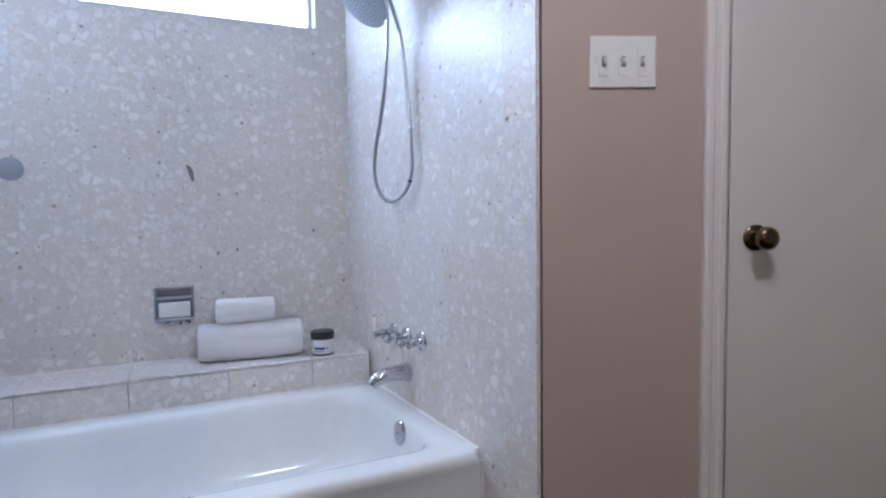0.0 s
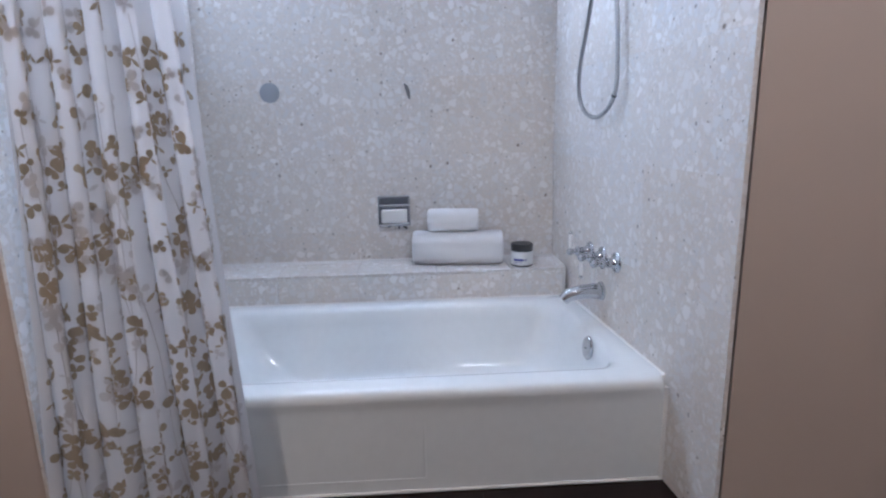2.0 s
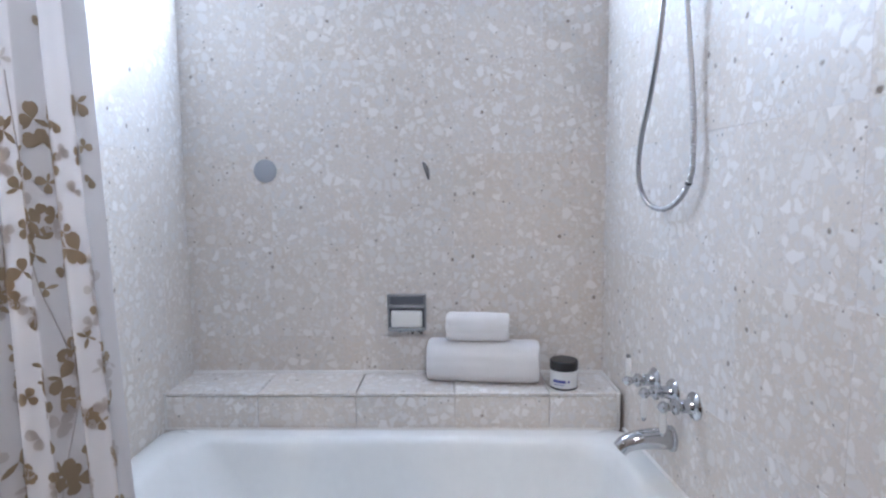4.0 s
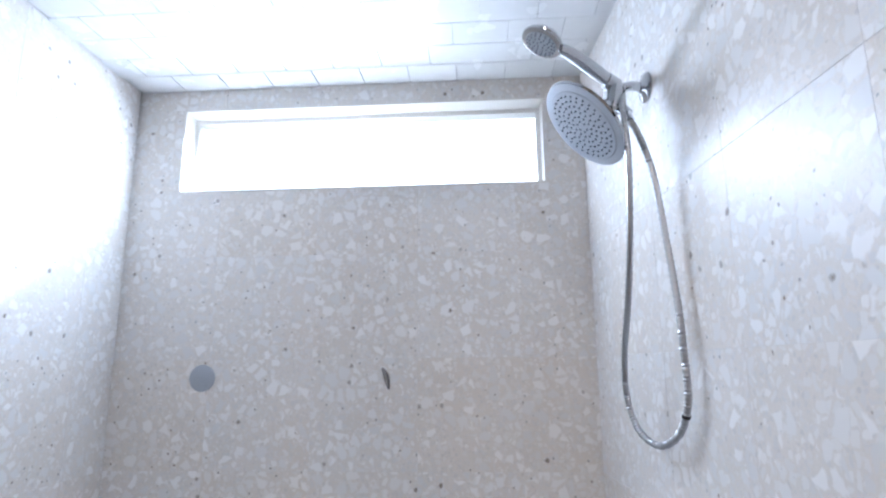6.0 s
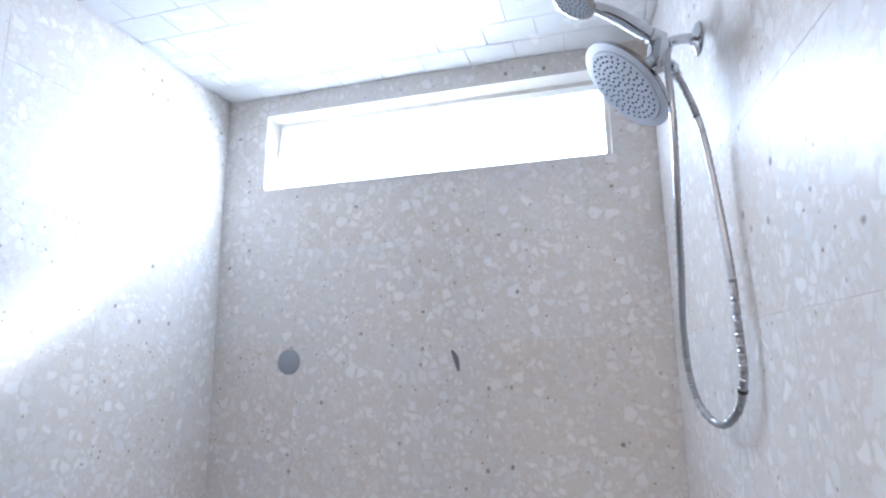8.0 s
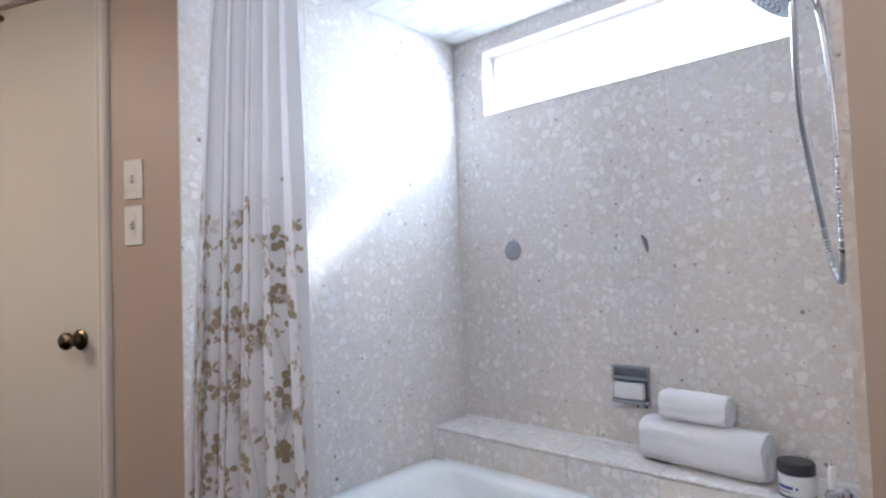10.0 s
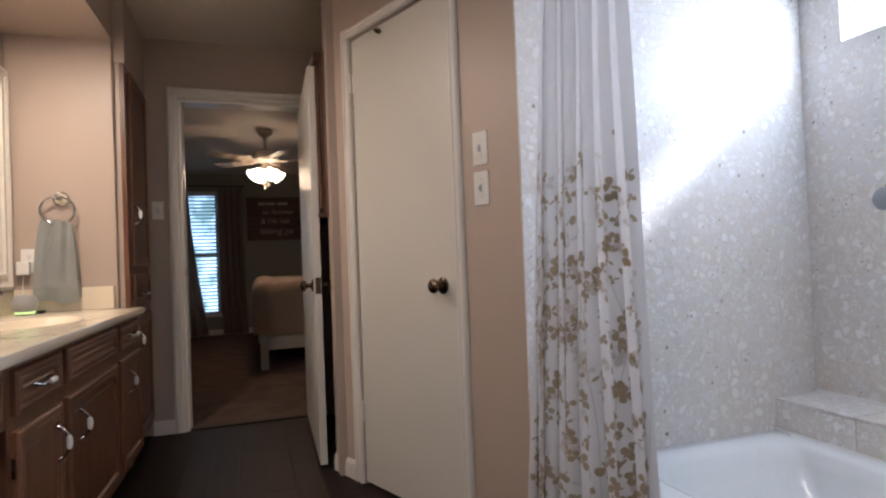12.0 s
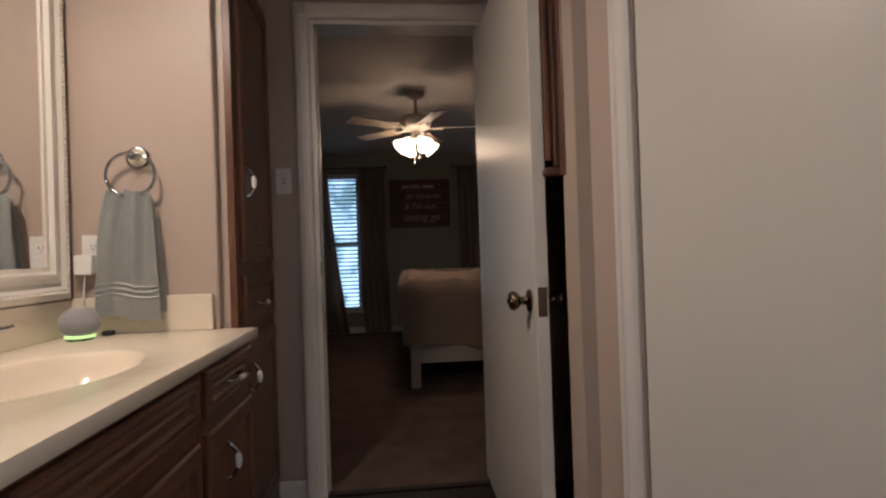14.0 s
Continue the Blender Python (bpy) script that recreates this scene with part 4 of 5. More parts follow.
for k in range(16):
    cx = rs.uniform(DX0 + 0.02, DX1 - 0.01)
    lathe([(0.0, 0), (rs.uniform(0.002, 0.006), 0.0004), (0.0, 0.0007)], 7, pose(cx, AYB - 0.0003, DZ0 - rs.uniform(0.002, 0.014), 90), bm)
tagged(part("mould_stain", bm, M_SLOT), "dark mould specks under the soap dish", "stain", "", "stuff")
single("suction_disc", lathe([(0.0, 0.0), (0.0395, 0.0), (0.040, 0.003), (0.036, 0.005), (0.0, 0.0055)], 36, pose(-0.710, AYB - 0.0003, 1.159, 90)), M_DISC, "flat grey plastic disc stuck on the terrazzo wall", "disc", "", True)
gouge = tube(smooth_line([(-0.161, AYB - 0.0002, 1.186), (-0.151, AYB - 0.0002, 1.168), (-0.145, AYB - 0.0002, 1.148), (-0.141, AYB - 0.0002, 1.123)], 5), lambda t: 0.003 + 0.006 * math.sin(math.pi * t) ** 0.8, 6)
single("tile_gouge", gouge, plain_material("gouge_grey", (0.20, 0.19, 0.19), 0.8), "grey chipped gouge in a terrazzo tile", "chip", "stuff")

# towels and jar on the ledge


def rolled_towel(name, x0, x1, yc, z0, ry, rz, turn, label, wrinkle, spiral=3.0):
    t = thing(name, label, "towel")
    length = x1 - x0
    m = pose((x0 + x1) / 2, yc, z0, 0, 0, turn)
    bm = bmesh.new()
    nu, nv = 40, 26
    rows = []
    for j in range(nv + 1):
        x = -length / 2 + length * j / nv
        end = min(1.0, (min(j, nv - j) / 1.5) ** 0.5 * 0.06 + 0.94)
        row = []
        for i in range(nu):
            a = 2 * math.pi * i / nu
            c, s = math.cos(a), math.sin(a)
            f = (abs(c) ** 2.7 + abs(s) ** 2.7) ** (-1 / 2.7)
            w = 1 + wrinkle * noise.noise((x * 9, c * 2.2, s * 2.2 + z0 * 7)) + 0.35 * wrinkle * noise.noise((x * 30, c * 5, s * 5))
            fold = 0.0
            if s < 0.25 and c < 0:
                fold = 0.0016 * math.sin(a * 16) * (ry / 0.07)
            row.append(bm.verts.new(m @ Vector((x + 0.004 * noise.noise((c * 3, s * 3, j)), ry * c * f * w * end + fold * c, max(0.0, rz + rz * s * f * w * end)))))
        rows.append(row)
    for a, b in zip(rows, rows[1:]):
        for i in range(nu):
            bm.faces.new((a[i], a[(i + 1) % nu], b[(i + 1) % nu], b[i]))
    bm.faces.new(rows[0][::-1])
    bm.faces.new(rows[-1])
    part("towel_roll", bm, M_WHITE_TOWEL, t, "", True)
    for side in (-1, 1):
        pts = []
        for k in range(60):
            u = k / 59
            a = u * spiral * 2 * math.pi
            r = 0.10 + 0.86 * u
            pts.append(m @ Vector((side * (length / 2 - 0.001), ry * r * math.cos(a) * 0.96, rz + rz * r * math.sin(a) * 0.96)))
        part("towel_edge", tube(pts, 0.0042, 6), M_WHITE_TOWEL, t, "coiled edge of the rolled towel", True)
    return t


rolled_towel("bath_towel", -0.143, 0.230, 2.462, LEDGE_Z, 0.062, 0.071, -6, "white terry bath towel rolled up on the ledge", 0.06)
rolled_towel("hand_towel", -0.078, 0.128, 2.462, LEDGE_Z + 0.141, 0.045, 0.047, -5, "small white hand towel rolled on the bath towel", 0.09, 2.5)
jar = thing("cosmetic_jar", "frosted white cosmetic jar with a black lid on the ledge", "jar")
jm = pose(0.305, 2.394, LEDGE_Z) @ Matrix.Diagonal((1.13, 1.13, 1.05, 1))
body = part("jar_body", lathe([(0.0, 0.0), (0.036, 0.0), (0.039, 0.004), (0.039, 0.056), (0.036, 0.060), (0.0, 0.060)], 36, jm), M_JAR, jar, "", True)
part("jar_lid", lathe([(0.0, 0.060), (0.0395, 0.060), (0.0405, 0.063), (0.0405, 0.086), (0.038, 0.089), (0.0, 0.090)], 36, jm), M_BLACK, jar, "black lid", True)
bm = bmesh.new()


def band(bm, r, z0, z1, a0, a1, m, n=14):
    lo, hi = [], []
    for k in range(n + 1):
        a = radians(a0 + (a1 - a0) * k / n)
        lo.append(bm.verts.new(m @ Vector((r * math.cos(a), r * math.sin(a), z0))))
        hi.append(bm.verts.new(m @ Vector((r * math.cos(a), r * math.sin(a), z1))))
    for k in range(n):
        bm.faces.new((lo[k], lo[k + 1], hi[k + 1], hi[k]))


band(bm, 0.0394, 0.024, 0.033, 212, 268, jm)
band(bm, 0.0394, 0.025, 0.032, 276, 284, jm, 4)
band(bm, 0.0394, 0.017, 0.019, 215, 262, jm)
part("jar_label", bm, M_LABEL_BLUE, body, "blue printed bars")
part("jar_base", lathe([(0.0365, -0.0), (0.0395, 0.0015), (0.0395, 0.007), (0.0385, 0.007)], 36, jm), M_BLACK, jar, "dark band round the foot", True)

# ---- shower curtain ----
CUR_TOP, CUR_FOOT = 2.02, 0.055
FOLDS = 5


def curtain_point(u, v):
    """A point of the curtain: u across from west to east, v down from the rod."""
    left = Vector((-0.915, 1.370)).lerp(Vector((-0.975, 1.268)), v ** 0.8)
    right = Vector((-0.672, 1.478)).lerp(Vector((-0.570, 1.456)), v)
    p = left.lerp(right, u)
    d = (right - left).normalized()
    n = Vector((-d.y, d.x))
    w = u + 0.012 * math.sin(5 * v + 8 * u) + 0.018 * math.sin(2.1 * v + 1)
    amp = 0.013 + 0.013 * v
    fold = math.sin(w * FOLDS * 2 * math.pi) + 0.35 * math.sin(w * FOLDS * 4.3 * math.pi + 1.3 + 2 * v) + 0.25 * math.sin(w * 31 + 4 * v)
    p = p + n * amp * fold * 0.68 + d * amp * 0.35 * math.sin(w * FOLDS * 4 * math.pi)
    return Vector((p.x, p.y, CUR_TOP + (CUR_FOOT - CUR_TOP) * v))


curtain = thing("shower_curtain", "white shower curtain with tan and grey leaf sprays, drawn aside", "curtain")
bm = bmesh.new()
NU, NV = 150, 44
grid = [[bm.verts.new(curtain_point(i / NU, j / NV)) for i in range(NU + 1)] for j in range(NV + 1)]
for j in range(NV):
    for i in range(NU):
        bm.faces.new((grid[j][i], grid[j][i + 1], grid[j + 1][i + 1], grid[j + 1][i]))
part("curtain_sheet", bm, M_CURTAIN, curtain, "", True)
SPAN_U, SPAN_V = 0.86, CUR_TOP - CUR_FOOT     # cloth lengths across and down


def print_shape(bm, outline, cu, cv, turn, size):
    """A flat printed shape laid on both faces of the cloth, from an outline in cloth metres."""
    ca, sa = math.cos(turn), math.sin(turn)
    uv = []
    for x, y in [(0.0, 0.5), *outline]:
        dx, dy = (x * ca - y * sa) * size, (x * sa + y * ca) * size
        uv.append((cu + dx / SPAN_U, cv - dy / SPAN_V))
    if min(u for u, v in uv) < 0.004 or max(u for u, v in uv) > 0.996 or max(v for u, v in uv) > 0.998:
        return
    for side in (1, -1):
        vs = []
        for u, v in uv:
            p = curtain_point(u, v)
            du, dv = curtain_point(u + 0.002, v) - curtain_point(u - 0.002, v), curtain_point(u, v + 0.002) - curtain_point(u, v - 0.002)
            n = du.cross(dv).normalized()
            vs.append(bm.verts.new(p + n * 0.0016 * side))
        for k in range(1, len(vs)):
            bm.faces.new((vs[0], vs[k], vs[k + 1 if k + 1 < len(vs) else 1]))


LEAF_SHAPE = [(0.0, 0.0), (0.16, 0.16), (0.34, 0.38), (0.40, 0.62), (0.33, 0.84), (0.16, 0.97), (0.02, 0.93), (-0.14, 0.98), (-0.32, 0.85), (-0.40, 0.62), (-0.33, 0.38), (-0.15, 0.16)]
NARROW = [(0.0, 0.0), (0.09, 0.2), (0.17, 0.5), (0.12, 0.8), (0.0, 1.0), (-0.12, 0.8), (-0.17, 0.5), (-0.09, 0.2)]
rc = random.Random(11)
tan_bm, grey_bm, stem_bm = bmesh.new(), bmesh.new(), bmesh.new()


def spray(bm, cu, cv, size):
    base = rc.uniform(0, 2 * math.pi)
    n = rc.choice((3, 3, 3, 4, 2))
    for k in range(n):
        a = base + k * radians(rc.uniform(82, 118))
        print_shape(bm, LEAF_SHAPE if rc.random() < 0.72 else NARROW, cu, cv, a, size * rc.uniform(0.75, 1.15))


TOP_V = (CUR_TOP - 1.36) / SPAN_V
for band_i in range(640):
    v = TOP_V + (1 - TOP_V) * (rc.random() ** 0.80) * 0.995
    if v < TOP_V + 0.05 and rc.random() < 0.72:
        continue
    u = rc.uniform(0.02, 0.98)
    spray(tan_bm if rc.random() < 0.62 else grey_bm, u, v, rc.uniform(0.017, 0.029))
for k in range(10):
    u, v = (k + 0.5) / 10 + rc.uniform(-0.02, 0.02), 0.995
    top = TOP_V + rc.uniform(-0.02, 0.16)
    drift = rc.uniform(-0.04, 0.04)
    pts = []
    while v > top:
        pts.append((u, v))
        v -= 0.012
        u += drift * 0.16 + 0.004 * math.sin(v * 15 + 2.4 * k)
    for (u0, v0), (u1, v1) in zip(pts, pts[1:]):
        if 0.01 < min(u0, u1) and max(u0, u1) < 0.99:
            a, b = curtain_point(u0, v0), curtain_point(u1, v1)
            tube([a, b], 0.0013, 4, stem_bm)
tagged(part("leaf_print", tan_bm, M_LEAF_TAN, curtain), "tan printed leaves", "", "", "stuff")
tagged(part("leaf_print", grey_bm, M_LEAF_GREY, curtain), "pale grey printed leaves", "", "", "stuff")
tagged(part("stem_print", stem_bm, M_LEAF_GREY, curtain), "thin printed stems", "", "", "stuff")
rod = thing("shower_rod", "chrome rod across the mouth of the tub alcove", "curtain rod")
part("rod", tube([(AX0, 1.43, 2.04), (0.562, 1.43, 2.04)], 0.0125, 16), M_CHROME, rod, "", True)
for x, s in ((AX0, 1), (0.5625, -1)):
    part("rod_flange", lathe([(0.0, 0.0), (0.030, 0.0), (0.028, 0.008), (0.016, 0.014), (0.0, 0.014)], 20, axis_pose((x, 1.43, 2.04), (s, 0, 0))), M_CHROME, rod, "", True)

# ---- wall plates ----


def wall_plate(name, m, w, h, toggles, label, category="switch"):
    t = thing(name, label, category)
    part("plate", block((-w / 2, -0.006, -h / 2), (w / 2, -0.0003, h / 2), m, 0.003), M_PLATE, t)
    for x in toggles:
        part("toggle_frame", block((x - 0.011, -0.0075, -0.034), (x + 0.011, -0.0058, 0.034), m, 0.001), M_PLATE, t)
        part("toggle_slot", block((x - 0.0055, -0.0082, -0.0125), (x + 0.0055, -0.0074, 0.0125), m, 0), M_DISC, t)
        part("toggle", block((x - 0.004, -0.019, -0.002), (x + 0.004, -0.007, 0.010), m @ Matrix.Rotation(radians(18), 4, "X"), 0.002), M_PLATE, t)
        for z in (-0.030, 0.030):
            part("screw", lathe([(0.0, 0.0055), (0.0028, 0.006), (0.0024, 0.0088), (0.0, 0.009)], 10, m @ Matrix.Translation((x, 0, z)) @ Matrix.Rotation(radians(90), 4, "X")), M_PLATE, t)
    return t


for z in (1.392, 1.252):
    wall_plate("light_switch", MW @ Matrix.Translation((1.275 - 0.195, 0, z)), 0.072, 0.120, (0.0,), "white single light switch plate on the peach wall")
wall_plate("triple_switch", wall_frame(CR, SR) @ Matrix.Translation((0.191, 0, 1.336)), 0.159, 0.120, (-0.046, 0.0, 0.046), "white three-gang light switch plate on the peach wall")
wall_plate("door_switch", wall_frame(Vector((DOORWALL, -0.060)), Vector((0, 1))) @ Matrix.Translation((0.0, 0, 1.372)), 0.066, 0.112, (0.0,), "white light switch plate beside the bedroom doorway")

# ---- vanity ----
before_vanity = set(bpy.data.objects)
VF = -0.086   # face of the cabinets


def moulded_front(name, x0, x1, z0, z1, parent, material, recess=0.006, frame=0.045, y=VF):
    """A raised cabinet front with a moulded rim and a sunk panel. x0 is its western edge."""
    bm = bmesh.new()
    steps = [(0.0, 0.0), (0.0, 0.012), (0.006, 0.018), (0.014, 0.019), (0.020, 0.016), (0.026, 0.018), (frame - 0.006, 0.018), (frame, 0.018 - recess), (frame + 0.010, 0.018 - recess * 1.2), (frame + 0.016, 0.018 - recess * 0.7)]
    loops = []
    for inset, out in steps:
        loops.append([bm.verts.new((x, y + out, z)) for x, z in ((x0 + inset, z0 + inset), (x1 - inset, z0 + inset), (x1 - inset, z1 - inset), (x0 + inset, z1 - inset))])
    for a, b in zip(loops, loops[1:]):
        for i in range(4):
            bm.faces.new((a[i], a[(i + 1) % 4], b[(i + 1) % 4], b[i]))
    bm.faces.new(loops[-1])
    bm.faces.new(loops[0][::-1])
    return part(name, bm, material, parent)


def pull(parent, p, upright=True, size=1.0):
    """A curved chrome pull with a white porcelain middle."""
    p = Vector(p)
    a = Vector((0, 0, 1)) if upright else Vector((1, 0, 0))
    o = Vector((0, 1, 0))
    side = Vector((1, 0, 0)) if upright else Vector((0, 0, -1))
    L = 0.048 * size
    h = part("handle", tube(smooth_line([p - a * L, p - a * L * 0.85 + o * 0.012 - side * 0.004, p - a * L * 0.5 + o * 0.024, p + o * 0.028, p + a * L * 0.5 + o * 0.024, p + a * L * 0.85 + o * 0.012 + side * 0.004, p + a * L], 6), lambda t: 0.0042 + 0.0025 * abs(2 * t - 1) ** 3, 10), M_CHROME, parent, "chrome pull with a white porcelain middle", True)
    part("porcelain_grip", tube([p - a * L * 0.42 + o * 0.027, p - a * L * 0.28 + o * 0.028, p + o * 0.0285, p + a * L * 0.28 + o * 0.028, p + a * L * 0.42 + o * 0.027], lambda t: 0.0055 + 0.0042 * math.sin(math.pi * t), 12), M_PORCELAIN, h, "", True)
    for s in (-1, 1):
        part("foot", lathe([(0.0, -0.0005), (0.007, 0.0), (0.006, 0.004), (0.0, 0.005)], 12, axis_pose(p + a * L * s, o)), M_CHROME, h, "", True)


def base_cabinet(name, x0, x1, label, drawer, door, hx, false_front=False):
    t = thing(name, label, "cabinet", None, "vanity cabinets")
    low = 0.640 if x0 < -1.5 else 0.790
    bm = bmesh.new()
    box(bm, (x0 + 0.001, VANITY_Y + 0.005, 0.10), (x1 - 0.001, VF - 0.02, low))
    part("body", bm, M_WOOD, t)
    bm = bmesh.new()
    box(bm, (x0 + 0.001, VF - 0.0195, 0.10), (x1 - 0.001, VF, 0.790))
    part("face_frame", bm, M_WOOD, t)
    bm = bmesh.new()
    box(bm, (x0 + 0.001, VANITY_Y + 0.005, 0.0), (x1 - 0.001, VF - 0.06, 0.0995))
    part("toe_kick", bm, M_DARKWOOD, t)
    d = moulded_front("drawer_front", x0 + 0.022, x1 - 0.032, drawer[0], drawer[1], t, M_WOOD_X, 0.010, 0.038)
    if not false_front:
        pull(d, ((x0 + x1) / 2, VF + 0.018, (drawer[0] + drawer[1]) / 2), False)
    d = moulded_front("door", x0 + 0.022, x1 - 0.032, door[0], door[1], t, M_WOOD, 0.010, 0.052)
    pull(d, (hx, VF + 0.018, door[1] - 0.112), True)
    for z in (door[0] + 0.09, door[1] - 0.09):
        ex = x0 + 0.018 if hx > (x0 + x1) / 2 else x1 - 0.028
        part("hinge", lathe([(0.0, 0.0), (0.005, 0.001), (0.005, 0.05), (0.0, 0.051)], 10, pose(ex, VF + 0.006, z - 0.025)), M_BRONZE, d)
    return t


DR, DO = (0.657, 0.771), (0.125, 0.616)
base_cabinet("vanity_cabinet", -2.598, -2.119, "narrow stained oak vanity cabinet with one drawer and door", DR, DO, -2.294)
base_cabinet("sink_cabinet", -2.118, -1.408, "stained oak sink cabinet with a false drawer front", DR, DO, -1.545, True)
base_cabinet("vanity_cabinet", -1.407, -1.010, "stained oak vanity cabinet beside the open kneehole", DR, DO, -1.328)
# kneehole with its shallow drawer
apron = thing("kneehole_drawer", "stained oak drawer over the open kneehole", "drawer")
part("drawer_box", block((-1.009, VANITY_Y + 0.1, 0.632), (-0.420, VF, 0.790), None, 0.002), M_WOOD_X, apron)
d = moulded_front("drawer_front", -0.957, -0.610, 0.657, 0.771, apron, M_WOOD_X, 0.010, 0.038)
pull(d, (-0.784, VF + 0.018, 0.714), False, 1.15)
end = thing("end_panel", "stained oak end panel of the vanity", "panel")
part("panel", block((-0.418, VANITY_Y + 0.005, 0.0), (-0.395, VF, 0.790), None, 0.002), M_WOOD, end)

# counter with the moulded basin
SX, SY, SRX, SRY = -1.955, -0.335, 0.275, 0.168
top = thing("countertop", "glossy cream cultured-marble vanity top with a moulded basin", "countertop")
bm = bmesh.new()
CX0, CX1, CY0, CY1 = TOWELWALL + 0.001, -0.38, VANITY_Y + 0.001, -0.054
CT = 0.822
NA = 64
outer, inner = [], []
for k in range(NA):
    a = 2 * math.pi * k / NA
    c, s = math.cos(a), math.sin(a)
    tx = ((CX1 - SX) / c if c > 0 else (CX0 - SX) / c) if abs(c) > 1e-6 else 1e9
    ty = ((CY1 - SY) / s if s > 0 else (CY0 - SY) / s) if abs(s) > 1e-6 else 1e9
    t = min(tx, ty)
    outer.append(Vector((SX + c * t, SY + s * t, CT)))
for cx, cy in ((CX0, CY0), (CX1, CY0), (CX1, CY1), (CX0, CY1)):
    k = min(range(NA), key=lambda i: (outer[i] - Vector((cx, cy, CT))).length)
    outer[k] = Vector((cx, cy, CT))
rings = [[bm.verts.new(p) for p in outer]]
for f, z in ((1.03, CT), (1.0, CT - 0.003), (0.97, CT - 0.012), (0.90, CT - 0.045), (0.78, CT - 0.085), (0.55, CT - 0.115), (0.25, CT - 0.125), (0.07, CT - 0.128)):
    rings.append([bm.verts.new((SX + SRX * f * math.cos(2 * math.pi * k / NA), SY + SRY * f * math.sin(2 * math.pi * k / NA), z)) for k in range(NA)])
for a, b in zip(rings, rings[1:]):
    for k in range(NA):
        bm.faces.new((a[k], a[(k + 1) % NA], b[(k + 1) % NA], b[k]))
bm.faces.new(rings[-1])
low = [bm.verts.new(p - Vector((0, 0, 0.012)) + Vector((0, 0.004 if p.y > -0.06 else 0, 0))) for p in outer]
low2 = [bm.verts.new(p - Vector((0, 0, 0.030)) + Vector((0, -0.0 if p.y > -0.06 else 0, 0))) for p in outer]
for a, b in ((low, rings[0]), (low2, low)):
    for k in range(NA):
        bm.faces.new((a[k], a[(k + 1) % NA], b[(k + 1) % NA], b[k]))
slab = part("slab", bm, M_COUNTER, top, "", True)
part("drain", lathe([(0.0, 0.0), (0.022, 0.0), (0.021, 0.003), (0.0, 0.004)], 20, pose(SX, SY, CT - 0.1275)), M_CHROME, top, "", True)
part("backsplash", block((CX0, VANITY_Y + 0.001, CT + 0.0002), (CX1, VANITY_Y + 0.021, CT + 0.112), None, 0.003), M_COUNTER, top)
part("side_splash", block((CX0, VANITY_Y + 0.022, CT + 0.0002), (CX0 + 0.020, -0.185, CT + 0.115), None, 0.003), M_COUNTER, top)

# tap with two lever handles
tap = thing("basin_tap", "chrome arched basin tap on the cream counter", "tap")
FY = -0.560
tp = Vector((-1.905, FY, CT))
part("spout_base", lathe([(0.0, 0.0), (0.028, 0.0), (0.028, 0.005), (0.022, 0.012), (0.017, 0.03), (0.0, 0.03)], 24, pose(*tp)), M_CHROME, tap, "", True)
part("spout", tube(smooth_line([tp + Vector((0, 0, 0.02)), tp + Vector((0, 0.004, 0.08)), tp + Vector((0, 0.030, 0.135)), tp + Vector((0, 0.075, 0.155)), tp + Vector((0, 0.120, 0.140)), tp + Vector((0, 0.142, 0.112))]), lambda t: 0.0165 - 0.003 * t, 16), M_CHROME, tap, "", True)
part("lift_rod", tube([tp + Vector((0, -0.022, 0.0)), tp + Vector((0, -0.022, 0.098))], 0.003, 8), M_CHROME, tap)
part("lift_knob", lathe([(0, -0.008), (0.006, -0.004), (0.007, 0.002), (0.004, 0.008), (0, 0.009)], 12, pose(tp.x, tp.y - 0.022, CT + 0.100)), M_CHROME, tap, "", True)
for hx, s in ((-1.785, 1), (-2.095, -1)):
    hb = part("handle_base", lathe([(0.0, 0.0), (0.029, 0.0), (0.029, 0.004), (0.021, 0.014), (0.015, 0.032), (0.018, 0.052), (0.017, 0.062), (0.008, 0.068), (0.0, 0.069)], 24, pose(hx, FY, CT)), M_CHROME, tap, "", True)
    part("lever", tube(smooth_line([(hx, FY, CT + 0.060), (hx + s * 0.02, FY + 0.018, CT + 0.071), (hx + s * 0.050, FY + 0.034, CT + 0.074), (hx + s * 0.068, FY + 0.040, CT + 0.078)]), lambda t: 0.009 - 0.004 * t, 12), M_CHROME, hb, "", True)

# framed mirror
mir = thing("wall_mirror", "large vanity mirror in a white beaded frame", "mirror")
MX0, MX1, MZ0, MZ1 = -2.578, -0.45, 0.938, 1.995
FW = 0.098
part("mirror_glass", block((MX0 + FW - 0.008, VANITY_Y + 0.004, MZ0 + FW - 0.008), (MX1 - FW + 0.008, VANITY_Y + 0.009, MZ1 - FW + 0.008), None, 0), M_MIRROR, mir, "clear silvered glass")


